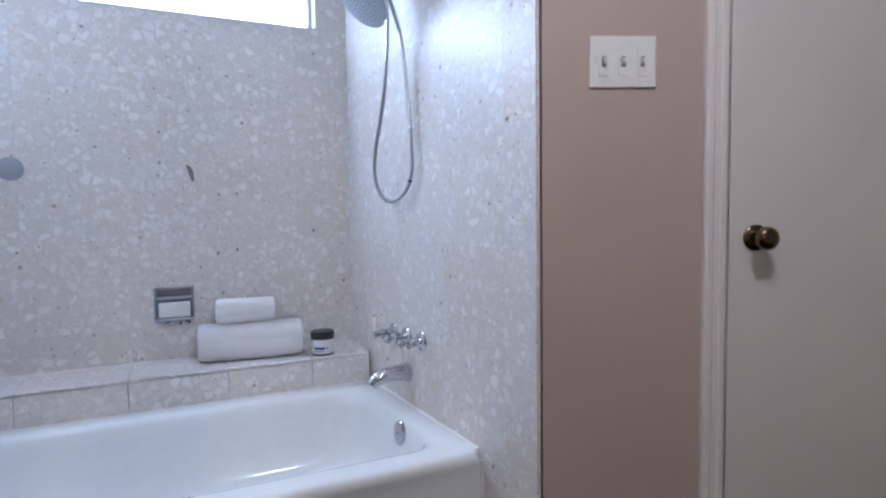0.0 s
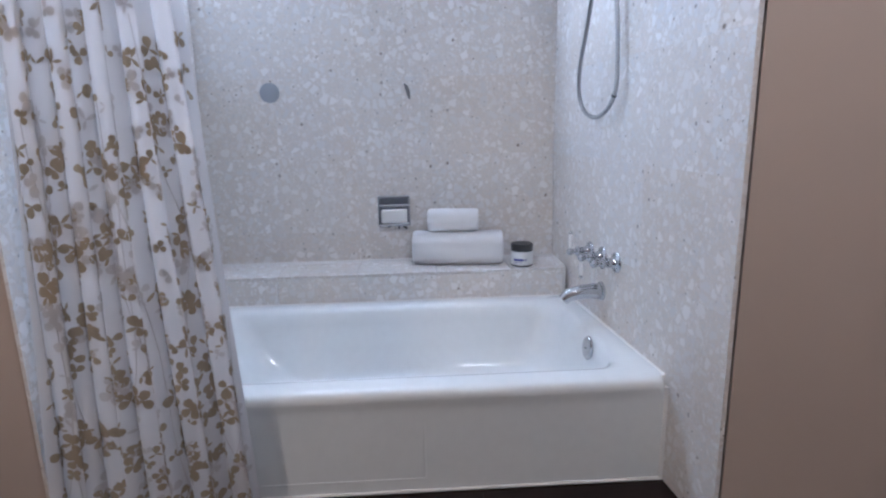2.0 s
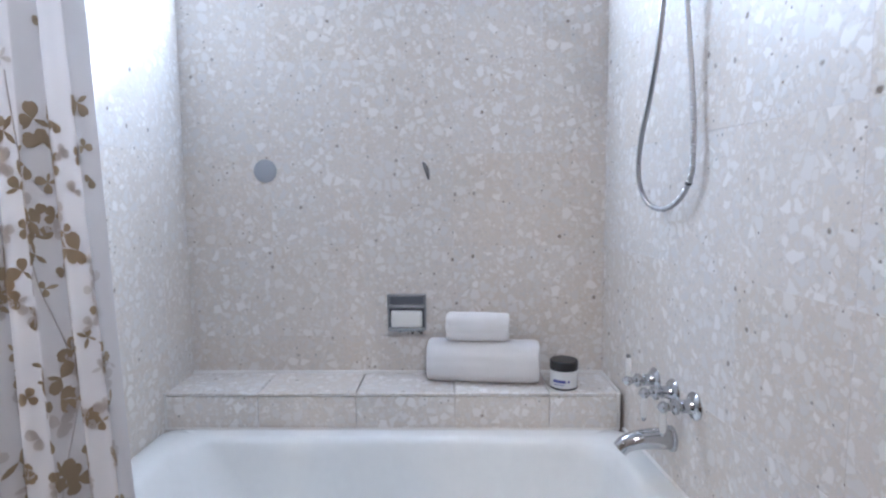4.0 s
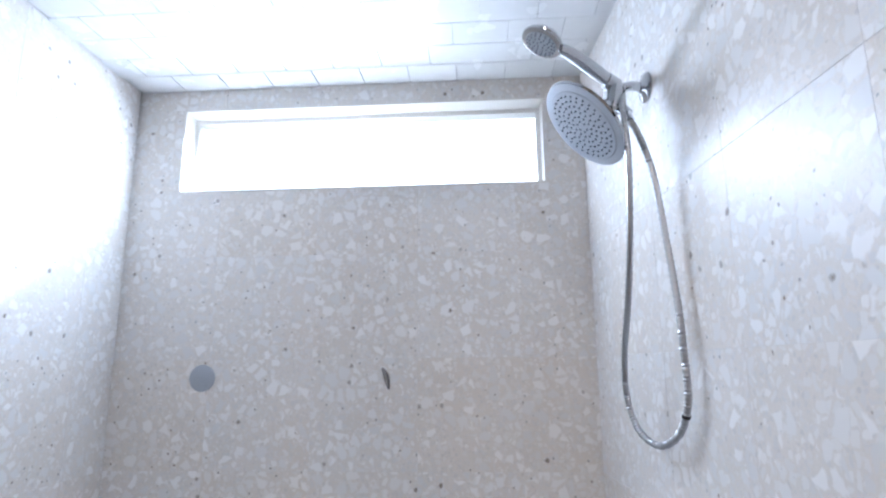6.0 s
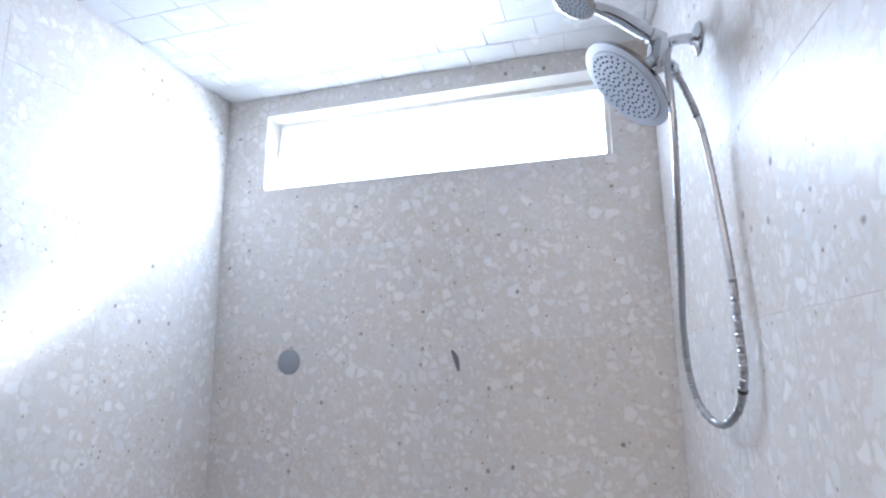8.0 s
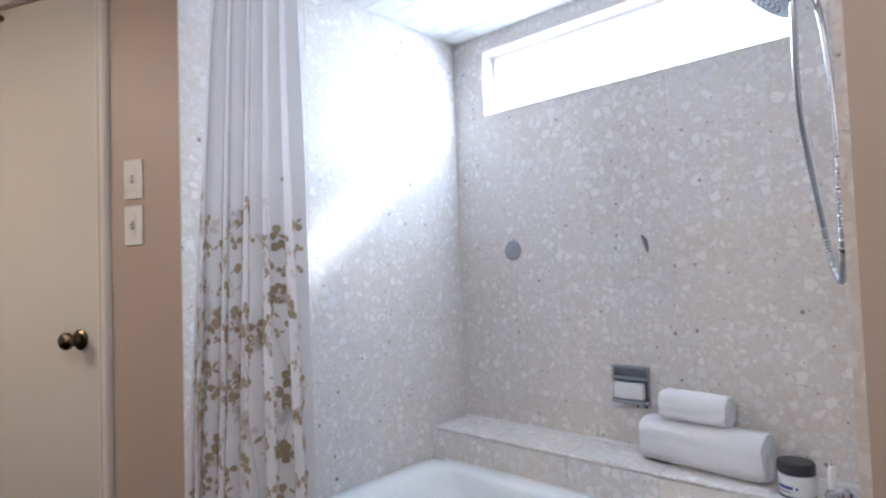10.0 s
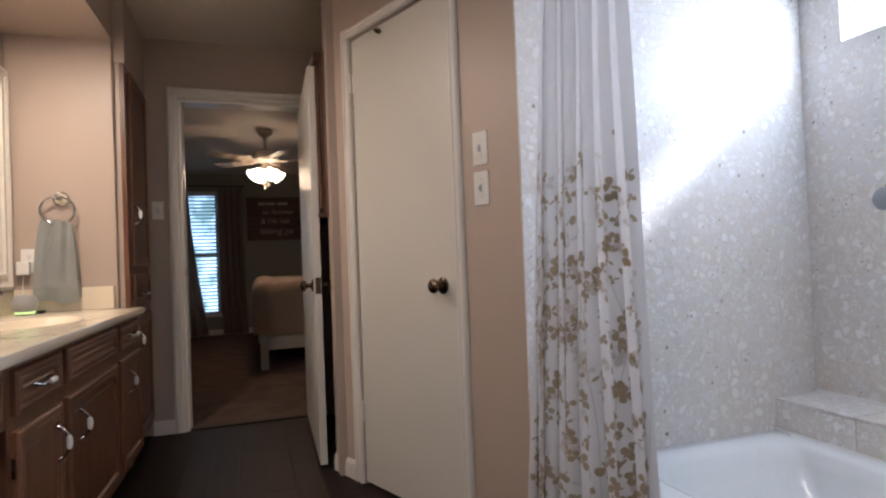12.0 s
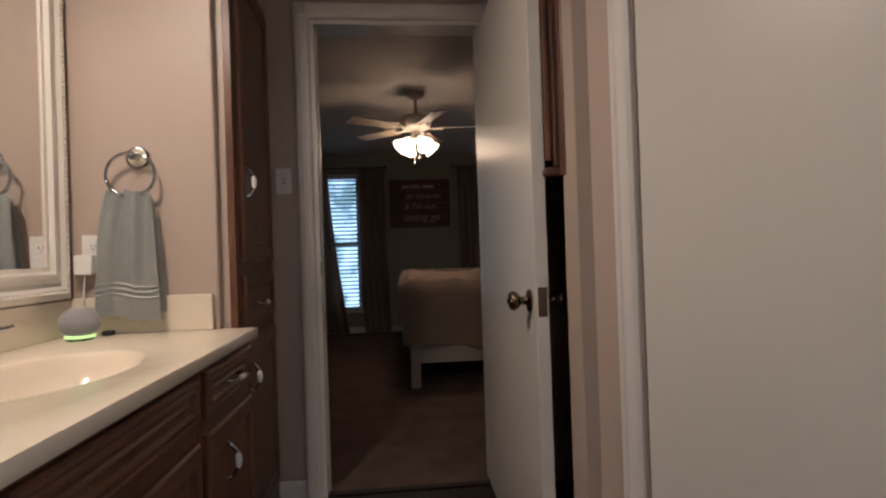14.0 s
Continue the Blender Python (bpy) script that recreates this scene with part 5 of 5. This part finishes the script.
def frame_bar(p, q, inner):
    """One mitred moulded bar between outer corners p and q; inner points to the opening."""
    p, q, inner = Vector(p), Vector(q), Vector(inner)
    d = (q - p).normalized()
    prof = [(0.0, 0.0), (0.0, 0.022), (0.012, 0.030), (0.030, 0.030), (0.040, 0.020), (0.052, 0.018), (0.066, 0.026), (0.078, 0.026), (0.086, 0.014), (FW, 0.012), (FW, 0.0)]
    bm = bmesh.new()
    rows = []
    for c, s in ((p, 1), (q, -1)):
        rows.append([bm.verts.new(c + inner * w + d * s * w + Vector((0, h, 0))) for w, h in prof])
    n = len(prof)
    for i in range(n):
        bm.faces.new((rows[0][i], rows[0][(i + 1) % n], rows[1][(i + 1) % n], rows[1][i]))
    f = part("frame_bar", bm, M_FRAME, mir)
    bm = bmesh.new()
    length = (q - p).length
    k = int(length / 0.016)
    for i in range(1, k):
        c = p + d * (length * i / k) + inner * 0.021 + Vector((0, 0.030, 0))
        if length * i / k > 0.03 and length * (k - i) / k > 0.03:
            v = bmesh.ops.create_icosphere(bm, subdivisions=1, radius=0.0062, matrix=Matrix.Translation(c))
    tagged(part("beading", bm, M_FRAME, f, "", True), "small white beads", "", "", "stuff")


YM = VANITY_Y + 0.0005
frame_bar((MX0, YM, MZ0), (MX1, YM, MZ0), (0, 0, 1))
frame_bar((MX1, YM, MZ1), (MX0, YM, MZ1), (0, 0, -1))
frame_bar((MX0, YM, MZ1), (MX0, YM, MZ0), (1, 0, 0))
frame_bar((MX1, YM, MZ0), (MX1, YM, MZ1), (-1, 0, 0))

# towel ring and towel
TWX = TOWELWALL
ringc = Vector((TWX + 0.045, -0.413, 1.316))
tr = thing("towel_ring", "chrome towel ring with a cream porcelain rose", "towel ring")
rose = part("rose", lathe([(0.0, 0.0), (0.037, 0.0), (0.038, 0.004), (0.035, 0.008), (0.030, 0.0085), (0.0, 0.0085)], 28, axis_pose((TWX, -0.406, 1.374), (1, 0, 0))), M_CHROME, tr, "chrome-rimmed rose", True)
part("rose_inlay", lathe([(0.010, 0.0088), (0.029, 0.0088), (0.027, 0.0115), (0.014, 0.0135), (0.010, 0.0135)], 28, axis_pose((TWX, -0.406, 1.374), (1, 0, 0))), M_CREAM, rose, "cream porcelain inlay", True)
part("post", lathe([(0.0, 0.008), (0.012, 0.008), (0.009, 0.018), (0.008, 0.034), (0.013, 0.042), (0.012, 0.051), (0.0, 0.054)], 20, axis_pose((TWX, -0.406, 1.374), (1, 0, 0))), M_CHROME, tr, "", True)
pts = [ringc + Vector((0.0, 0.074 * math.sin(a), 0.068 * math.cos(a))) for a in (2 * math.pi * k / 40 for k in range(41))]
part("ring", tube(pts, 0.0056, 12), M_CHROME, tr, "", True)


def hung_towel():
    t = thing("face_towel", "grey-green terry towel hanging from the chrome ring", "towel")
    bm = bmesh.new()
    nu, nv = 26, 34
    y0, y1, yb0, yb1 = -0.490, -0.352, -0.520, -0.322
    z0, z1 = 1.256, 0.872
    for face in (0, 1):
        grid = []
        for j in range(nv + 1):
            v = j / nv
            row = []
            for i in range(nu + 1):
                u = i / nu
                f = v ** 0.7
                a, b = y0 + (yb0 - y0) * f, y1 + (yb1 - y1) * f
                y = a + (b - a) * u
                z = z0 + (z1 - z0) * v + 0.010 * math.sin(6 * u) * v + (0.02 if face else 0) * v
                if v < 0.06:
                    z += 0.010 * math.sin(math.pi * u) + 0.005 * math.sin(u * 17)
                x = TWX + 0.045 + (0.020 if not face else -0.018) * (0.35 + 0.65 * min(1, v * 4)) + (1 - v * 0.6) * 0.009 * math.sin(u * 13 + 1.5 * face + v) + 0.005 * math.sin(u * 29 + v * 5) * (1 - v)
                row.append(bm.verts.new((x, y, z)))
            grid.append(row)
        for j in range(nv):
            for i in range(nu):
                bm.faces.new((grid[j][i], grid[j][i + 1], grid[j + 1][i + 1], grid[j + 1][i]))
        if face == 0:
            front = grid
    for i in range(nu):
        bm.faces.new((front[0][i], front[0][i + 1], grid[0][i + 1], grid[0][i]))
    bmesh.ops.solidify(bm, geom=bm.faces[:], thickness=0.005)
    part("towel_cloth", bm, M_GREY_TOWEL, t, "", True)
    for z in (0.942, 0.958, 0.974):
        bm = bmesh.new()
        row = []
        for i in range(nu + 1):
            u = i / nu
            v = (z0 - z) / (z0 - z1)
            f = v ** 0.7
            a, b = y0 + (yb0 - y0) * f, y1 + (yb1 - y1) * f
            x = TWX + 0.066 + (1 - v * 0.6) * 0.009 * math.sin(u * 13 + v) + 0.005 * math.sin(u * 29 + v * 5) * (1 - v)
            row.append(Vector((x + 0.001, a + (b - a) * u, z + 0.010 * math.sin(6 * u) * v)))
        part("woven_band", tube(row, 0.0032, 6), M_GREY_TOWEL, t, "", True)


hung_towel()

# socket with a charger, its lead and the small speaker
so = thing("wall_socket", "white double wall socket on the peach wall", "socket")
msk = wall_frame(Vector((TWX, -0.535)), Vector((0, 1)))   # x runs north along the end wall
msk = Matrix.Translation((TWX, -0.548, 1.076)) @ Matrix.Rotation(radians(90), 4, "Z")
part("plate", block((-0.036, -0.006, -0.058), (0.036, -0.0003, 0.058), msk, 0.003), M_PLATE, so)
for z in (-0.020, 0.020):
    part("socket_face", block((-0.016, -0.0075, z - 0.013), (0.016, -0.0055, z + 0.013), msk, 0.004), M_PLATE, so)
    for x in (-0.006, 0.006):
        part("slot", block((x - 0.001, -0.0082, z - 0.001), (x + 0.001, -0.0072, z + 0.008), msk, 0), M_SLOT, so)
    part("earth_hole", lathe([(0.0, 0.007), (0.0022, 0.007), (0.0022, 0.0082), (0.0, 0.0083)], 10, msk @ Matrix.Translation((0, 0, z - 0.007)) @ Matrix.Rotation(radians(90), 4, "X")), M_SLOT, so)
ch = thing("charger", "white plug-in power adapter with its lead", "charger")
part("adapter", block((-0.046, -0.040, -0.068), (0.010, -0.0085, -0.004), msk, 0.006, 3), M_PLATE, ch)
part("lead", tube(smooth_line([(TWX + 0.026, -0.566, 1.006), (TWX + 0.028, -0.570, 0.95), (TWX + 0.030, -0.567, 0.87), (TWX + 0.045, -0.541, 0.828), (TWX + 0.10, -0.521, 0.826)]), 0.0022, 8), M_PLATE, ch, "", True)
spk = thing("smart_speaker", "grey ball-shaped smart speaker with a glowing base ring", "speaker")
sm = pose(-2.470, -0.530, CT) @ Matrix.Diagonal((1.08, 1.08, 1.04, 1))
part("fabric_ball", lathe([(0.030, 0.014), (0.040, 0.020), (0.047, 0.032), (0.050, 0.048), (0.048, 0.062), (0.041, 0.076), (0.029, 0.087), (0.014, 0.092), (0.0, 0.093)], 36, sm), M_SPEAKER, spk, "", True)
part("speaker_foot", lathe([(0.0, 0.0), (0.032, 0.0), (0.034, 0.003), (0.034, 0.006), (0.0, 0.006)], 32, sm), M_BLACK, spk, "", True)
part("light_ring", lathe([(0.0345, 0.006), (0.0365, 0.007), (0.0375, 0.013), (0.034, 0.0145), (0.0, 0.0145)], 32, sm), M_RING, spk, "thin yellow-green light ring", True)
part("speaker_plug", block((TWX + 0.034, -0.505, CT + 0.0005), (TWX + 0.06, -0.475, CT + 0.014), None, 0.003), M_BLACK, spk)

# downlights in the soffit
for x in (-1.75,):
    dl = thing("downlight", "small round warm downlight in the soffit", "lamp", None, "soffit downlights")
    part("trim_ring", lathe([(0.085, 0.0), (0.105, 0.0), (0.104, -0.004), (0.088, -0.006)], 28, pose(x, -0.36, 2.185)), M_TRIM, dl, "", True)
    part("lens", lathe([(0.0, -0.0005), (0.084, -0.0005), (0.084, -0.003), (0.0, -0.003)], 28, pose(x, -0.36, 2.185)), M_CAN, dl, "", True)

for ob in [o for o in bpy.data.objects if o not in before_vanity and o.parent is None]:
    ob.matrix_world = VANITY_TURN @ ob.matrix_world

# flush ceiling lamp in front of the tub, unseen and added for room light
cl = thing("ceiling_light", "unseen flush ceiling light added before the tub alcove", "lamp")
part("light_base", lathe([(0.0, CEIL), (0.17, CEIL), (0.17, CEIL - 0.03), (0.15, CEIL - 0.04), (0.0, CEIL - 0.04)], 36, pose(0.28, 0.30, 0)), M_TRIM, cl, "", True)
part("light_dome", lathe([(0.148, CEIL - 0.041), (0.145, CEIL - 0.06), (0.12, CEIL - 0.078), (0.0, CEIL - 0.088)], 36, pose(0.28, 0.30, 0)), M_CAN, cl, "lit frosted glass dome", True)

# ---- tall linen cabinet ----
tall = thing("linen_cabinet", "tall stained oak linen cabinet built into the wall", "cabinet")
TX0, TX1 = DOORWALL + 0.004, TOWELWALL - 0.034
TY = -0.122
bm = bmesh.new()
box(bm, (TX0, VANITY_Y + 0.002, 0.085), (TX1 - 0.107, TY - 0.022, 2.083))
part("body", bm, M_WOOD, tall)
bm = bmesh.new()
box(bm, (TX0, TY - 0.0215, 0.085), (TX1, TY, 2.083))
part("face_frame", bm, M_WOOD, tall)
bm = bmesh.new()
box(bm, (TX0, VANITY_Y + 0.002, 0.0), (TX1 - 0.12, TY - 0.055, 0.0845))
part("toe_kick", bm, M_DARKWOOD, tall)
for nm, z0, z1 in (("door", 1.030, 2.050), ("drawer_front", 0.822, 0.990), ("door", 0.125, 0.772)):
    d = moulded_front(nm, TX0 + 0.055, TX1 - 0.045, z0, z1, tall, M_WOOD if nm == "door" else M_WOOD_X, 0.008, 0.06 if nm == "door" else 0.045, TY)
    if nm == "door":
        pull(d, (TX1 - 0.085, TY + 0.018, 1.305 if z0 > 1 else 0.640), True)
    else:
        pull(d, ((TX0 + TX1) / 2 + 0.03, TY + 0.018, 0.880), False, 0.8)

# wooden wall cabinet in the recess behind the door
wc = thing("wall_cabinet", "dark stained wall cabinet hung in the recess behind the door", "cabinet")
WCY = 0.802
part("body", block((-2.62, WCY + 0.021, 1.262), (CORNER.x - 0.012, 1.16, 2.02), None, 0.003), M_DARKWOOD, wc)
part("crown", block((-2.64, WCY - 0.012, 2.0205), (CORNER.x - 0.006, 1.17, 2.06), None, 0.008), M_DARKWOOD, wc)
part("base_trim", block((-2.64, WCY - 0.008, 1.236), (CORNER.x - 0.006, 1.17, 1.2615), None, 0.008), M_DARKWOOD, wc)
part("door", block((-2.60, WCY, 1.28), (CORNER.x - 0.03, WCY + 0.020, 2.0), None, 0.006), M_WOOD, wc)
part("scribe_trim", block((0.001, -0.012, 1.236), (0.024, -0.0005, 2.06), MW, 0.003), M_DARKWOOD, wc)

# ---- bedroom ----
bed = thing("bed", "white-painted bed with a rumpled cream comforter", "bed")
BX, BY0, BY1 = -5.12, 0.535, 2.10
for y in (BY0, BY1):
    p = part("post", block((BX - 0.075, y, 0.0), (BX, y + 0.075, 0.700), None, 0.005), M_BEDFRAME, bed)
    part("post_cap", block((BX - 0.092, y - 0.018, 0.701), (BX + 0.017, y + 0.093, 0.742), None, 0.008), M_BEDFRAME, p)
part("footboard", block((BX - 0.055, BY0 + 0.076, 0.19), (BX - 0.02, BY1 - 0.001, 0.62), None, 0.004), M_BEDFRAME, bed)
part("foot_rail", block((BX - 0.065, BY0 + 0.076, 0.621), (BX - 0.008, BY1 - 0.001, 0.68), None, 0.006), M_BEDFRAME, bed)
for y in (BY0 + 0.01, BY1 + 0.02):
    part("side_rail", block((BX - 2.0, y, 0.20), (BX - 0.076, y + 0.04, 0.36), None, 0.004), M_BEDFRAME, bed)
part("headboard", block((BX - 2.06, BY0, 0.0), (BX - 2.0, BY1 + 0.075, 0.86), None, 0.006), M_BEDFRAME, bed)
single("mattress", block((BX - 1.99, BY0 + 0.055, 0.30), (BX - 0.08, BY1 + 0.015, 0.73), None, 0.05, 4), M_QUILT, "cream-covered mattress on the white bed", "mattress", "", True)


def comforter():
    bm = bmesh.new()
    nu, nv = 60, 60
    grid = []
    for j in range(nv + 1):
        row = []
        for i in range(nu + 1):
            x = BX - 1.45 + 1.62 * i / nu
            y = BY0 - 0.33 + 2.2 * j / nv
            z = 0.850
            over_x, over_y = max(0.0, x - (BX - 0.03)), max(0.0, (BY0 + 0.02) - y)
            px_, py_ = x, y
            drop = 0.0
            if over_x > 0:
                px_ = BX - 0.03 + min(over_x, 0.075)
                drop += max(0, over_x - 0.03) * 3.2
            if over_y > 0:
                py_ = BY0 + 0.02 - min(over_y, 0.07)
                drop += max(0, over_y - 0.03) * 1.6
            drop = min(drop, 0.50)
            w = noise.noise((x * 3.2, y * 3.2, 0.3)) * 0.055 + noise.noise((x * 9, y * 9, 1.3)) * 0.026
            fold = 0.022 * math.sin(y * 15 + x * 3) * min(1, drop * 3)
            row.append(bm.verts.new((px_ + fold + w * 0.4, py_ + w * 0.4 - 0.3 * fold, max(0.2, z - drop + w))))
        grid.append(row)
    for j in range(nv):
        for i in range(nu):
            bm.faces.new((grid[j][i], grid[j][i + 1], grid[j + 1][i + 1], grid[j + 1][i]))
    bmesh.ops.solidify(bm, geom=bm.faces[:], thickness=0.03)
    single("comforter", bm, M_QUILT, "rumpled cream comforter spread over the bed", "comforter", "", True)


comforter()

fan = thing("ceiling_fan", "ceiling fan with five blades and lit frosted glass shades", "fan")
FX, FYY = -5.5, 0.655
fm = pose(FX, FYY, 0)
part("canopy", lathe([(0.0, 2.40), (0.075, 2.399), (0.07, 2.36), (0.03, 2.33), (0.0, 2.33)], 24, fm), M_FANMETAL, fan, "", True)
part("downrod", lathe([(0.013, 2.20), (0.013, 2.335)], 14, fm), M_FANMETAL, fan, "", True)
part("motor", lathe([(0.0, 2.06), (0.06, 2.065), (0.11, 2.09), (0.13, 2.12), (0.13, 2.17), (0.10, 2.195), (0.03, 2.21), (0.0, 2.21)], 32, fm), M_FANMETAL, fan, "pale motor housing", True)
for k in range(5):
    a = 360 * k / 5 + 14
    m = fm @ Matrix.Translation((0, 0, 2.095)) @ Matrix.Rotation(radians(a), 4, "Z")
    b = part("blade", block((0.20, -0.065, -0.004), (0.62, 0.065, 0.004), m @ Matrix.Rotation(radians(11), 4, "X"), 0.003), M_FANWOOD, fan)
    part("blade_arm", block((0.09, -0.018, -0.012), (0.24, 0.018, -0.004), m, 0.003), M_FANMETAL, b)
part("light_kit", lathe([(0.0, 1.975), (0.05, 1.98), (0.065, 2.0), (0.05, 2.03), (0.035, 2.06), (0.0, 2.06)], 24, fm), M_FANMETAL, fan, "", True)
for k in range(4):
    a = radians(90 * k + 25)
    d = Vector((math.cos(a) * 0.75, math.sin(a) * 0.75, -0.66))
    c = Vector((FX + 0.06 * math.cos(a), FYY + 0.06 * math.sin(a), 2.005))
    part("shade", lathe([(0.022, 0.01), (0.030, 0.03), (0.042, 0.065), (0.060, 0.105), (0.072, 0.125), (0.070, 0.126), (0.057, 0.104), (0.0, 0.10)], 22, axis_pose(c, d)), M_SHADE, fan, "glowing frosted glass shade", True)
for dx, ln in ((0.02, 0.13), (-0.02, 0.16)):
    ch_ = part("pull_chain", tube([(FX + dx, FYY + dx, 1.98), (FX + dx, FYY + dx, 1.98 - ln)], 0.0018, 6), M_FANMETAL, fan)
    part("chain_knob", lathe([(0, 0), (0.007, -0.006), (0.008, -0.018), (0.0, -0.026)], 12, pose(FX + dx, FYY + dx, 1.98 - ln)), M_PORCELAIN, ch_, "", True)

sign = thing("wall_sign", "dark plank wall sign with pale script lettering", "sign")
SY0, SY1, SZ0, SZ1 = 0.440, 1.258, 1.392, 2.048
for k in range(4):
    z0 = SZ0 + (SZ1 - SZ0) * k / 4
    part("plank", block((BEDEND + 0.002, SY0, z0 + 0.002), (BEDEND + 0.022, SY1, z0 + (SZ1 - SZ0) / 4 - 0.002), None, 0.003), M_SIGN, sign)


def lettering(text, y, z, size):
    cu = bpy.data.curves.new("lettering", "FONT")
    cu.body, cu.size, cu.extrude, cu.align_x, cu.shear = text, size, 0.001, "CENTER", 0.3
    ob = new("lettering", cu)
    ob.data.materials.append(M_INK)
    ob.matrix_world = Matrix.Translation((BEDEND + 0.0235, y, z)) @ Euler((radians(90), 0, radians(90))).to_matrix().to_4x4()
    me = bpy.data.meshes.new_from_object(ob)
    mo = new("lettering", me)
    mo.matrix_world = ob.matrix_world
    mo.parent = sign
    bpy.data.objects.remove(ob)


for y0, y1 in ((0.61, 0.71), (0.73, 0.86), (0.89, 1.04)):
    part("lettering_bar", block((BEDEND + 0.0225, y0, 1.925), (BEDEND + 0.0245, y1, 1.965), None, 0.0), M_INK, sign)
lettering("to forever", 0.894, 1.785, 0.115)
lettering("& I'm not", 0.845, 1.645, 0.115)
lettering("letting go", 0.865, 1.487, 0.130)

# ---- tiles of the alcove walls ----


def rect_minus(r, h):
    """The rectangle r = (a0, a1, b0, b1) with the hole h cut out, as rectangles."""
    a0, a1, b0, b1 = r
    c0, c1, d0, d1 = h
    if c0 >= a1 or c1 <= a0 or d0 >= b1 or d1 <= b0:
        return [r]
    out = []
    if d0 > b0:
        out.append((a0, a1, b0, d0))
    if d1 < b1:
        out.append((a0, a1, d1, b1))
    lo, hi = max(b0, d0), min(b1, d1)
    if c0 > a0:
        out.append((a0, c0, lo, hi))
    if c1 < a1:
        out.append((c1, a1, lo, hi))
    return out


ZS = [0.0, 0.253, 0.573, 0.893, 1.213, 1.533, 1.853, AZ]
JX = [AX0, -0.693, -0.374, -0.055, 0.249, AX1]
GAP = 0.00025


def wall_tile(parent, lo, hi, m=None):
    part("tile", block(lo, hi, m, 0.0003, 1), M_TERRAZZO, parent)


back = bpy.data.objects["wall_north"]
for z0, z1 in zip([LEDGE_Z, *ZS[2:]], ZS[2:]):
    for x0, x1 in zip(JX, JX[1:]):
        for a0, a1, b0, b1 in rect_minus((x0 + GAP, x1 - GAP, z0 + GAP, z1 - GAP), (WX0, WX1, WZ0, WZ1)):
            if a1 - a0 > 0.004 and b1 - b0 > 0.004:
                wall_tile(back, (a0, AYB, b0), (a1, AYB + 0.0085, b1))
west, east = bpy.data.objects["wall_alcove_west"], bpy.data.objects["wall_alcove_east"]
YS = [AYF, 1.43, 1.745, 2.06, 2.375, AYB]
YE = [AYF - 0.006, 1.43, 1.745, 2.06, 2.375, AYB]
for z0, z1 in zip(ZS, ZS[1:]):
    for y0, y1 in zip(YS, YS[1:]):
        wall_tile(west, (AX0 - 0.0085, y0 + GAP, z0 + GAP), (AX0, y1 - GAP, z1 - GAP))
    for y0, y1 in zip(YE, YE[1:]):
        wall_tile(east, (AX1, y0 + GAP, z0 + GAP), (AX1 + 0.0085, y1 - GAP, z1 - GAP), EAST_SKEW)
    wall_tile(east, (on_east(AYF) + 0.0005, AYF - 0.0062, z0 + GAP), (on_east(AYF) + 0.012, 1.34, z1 - GAP))

# ---- floor planks ----
floor = bpy.data.objects["floor"]
py, row = VANITY_Y - 0.0, 0
while py < 1.5:
    px = DOORWALL + 0.0 - 0.35 * (row % 3)
    while px < 1.95:
        x0, x1 = max(px, DOORWALL - 0.004), min(px + 1.2, 1.95)
        if x1 - x0 > 0.02:
            part("plank", block((x0 + 0.0003, py + 0.0003, -0.012), (x1 - 0.0003, py + 0.1267, 0.0), None, 0.0007, 1), M_PLANK, floor)
        px += 1.2
    py += 0.127
    row += 1
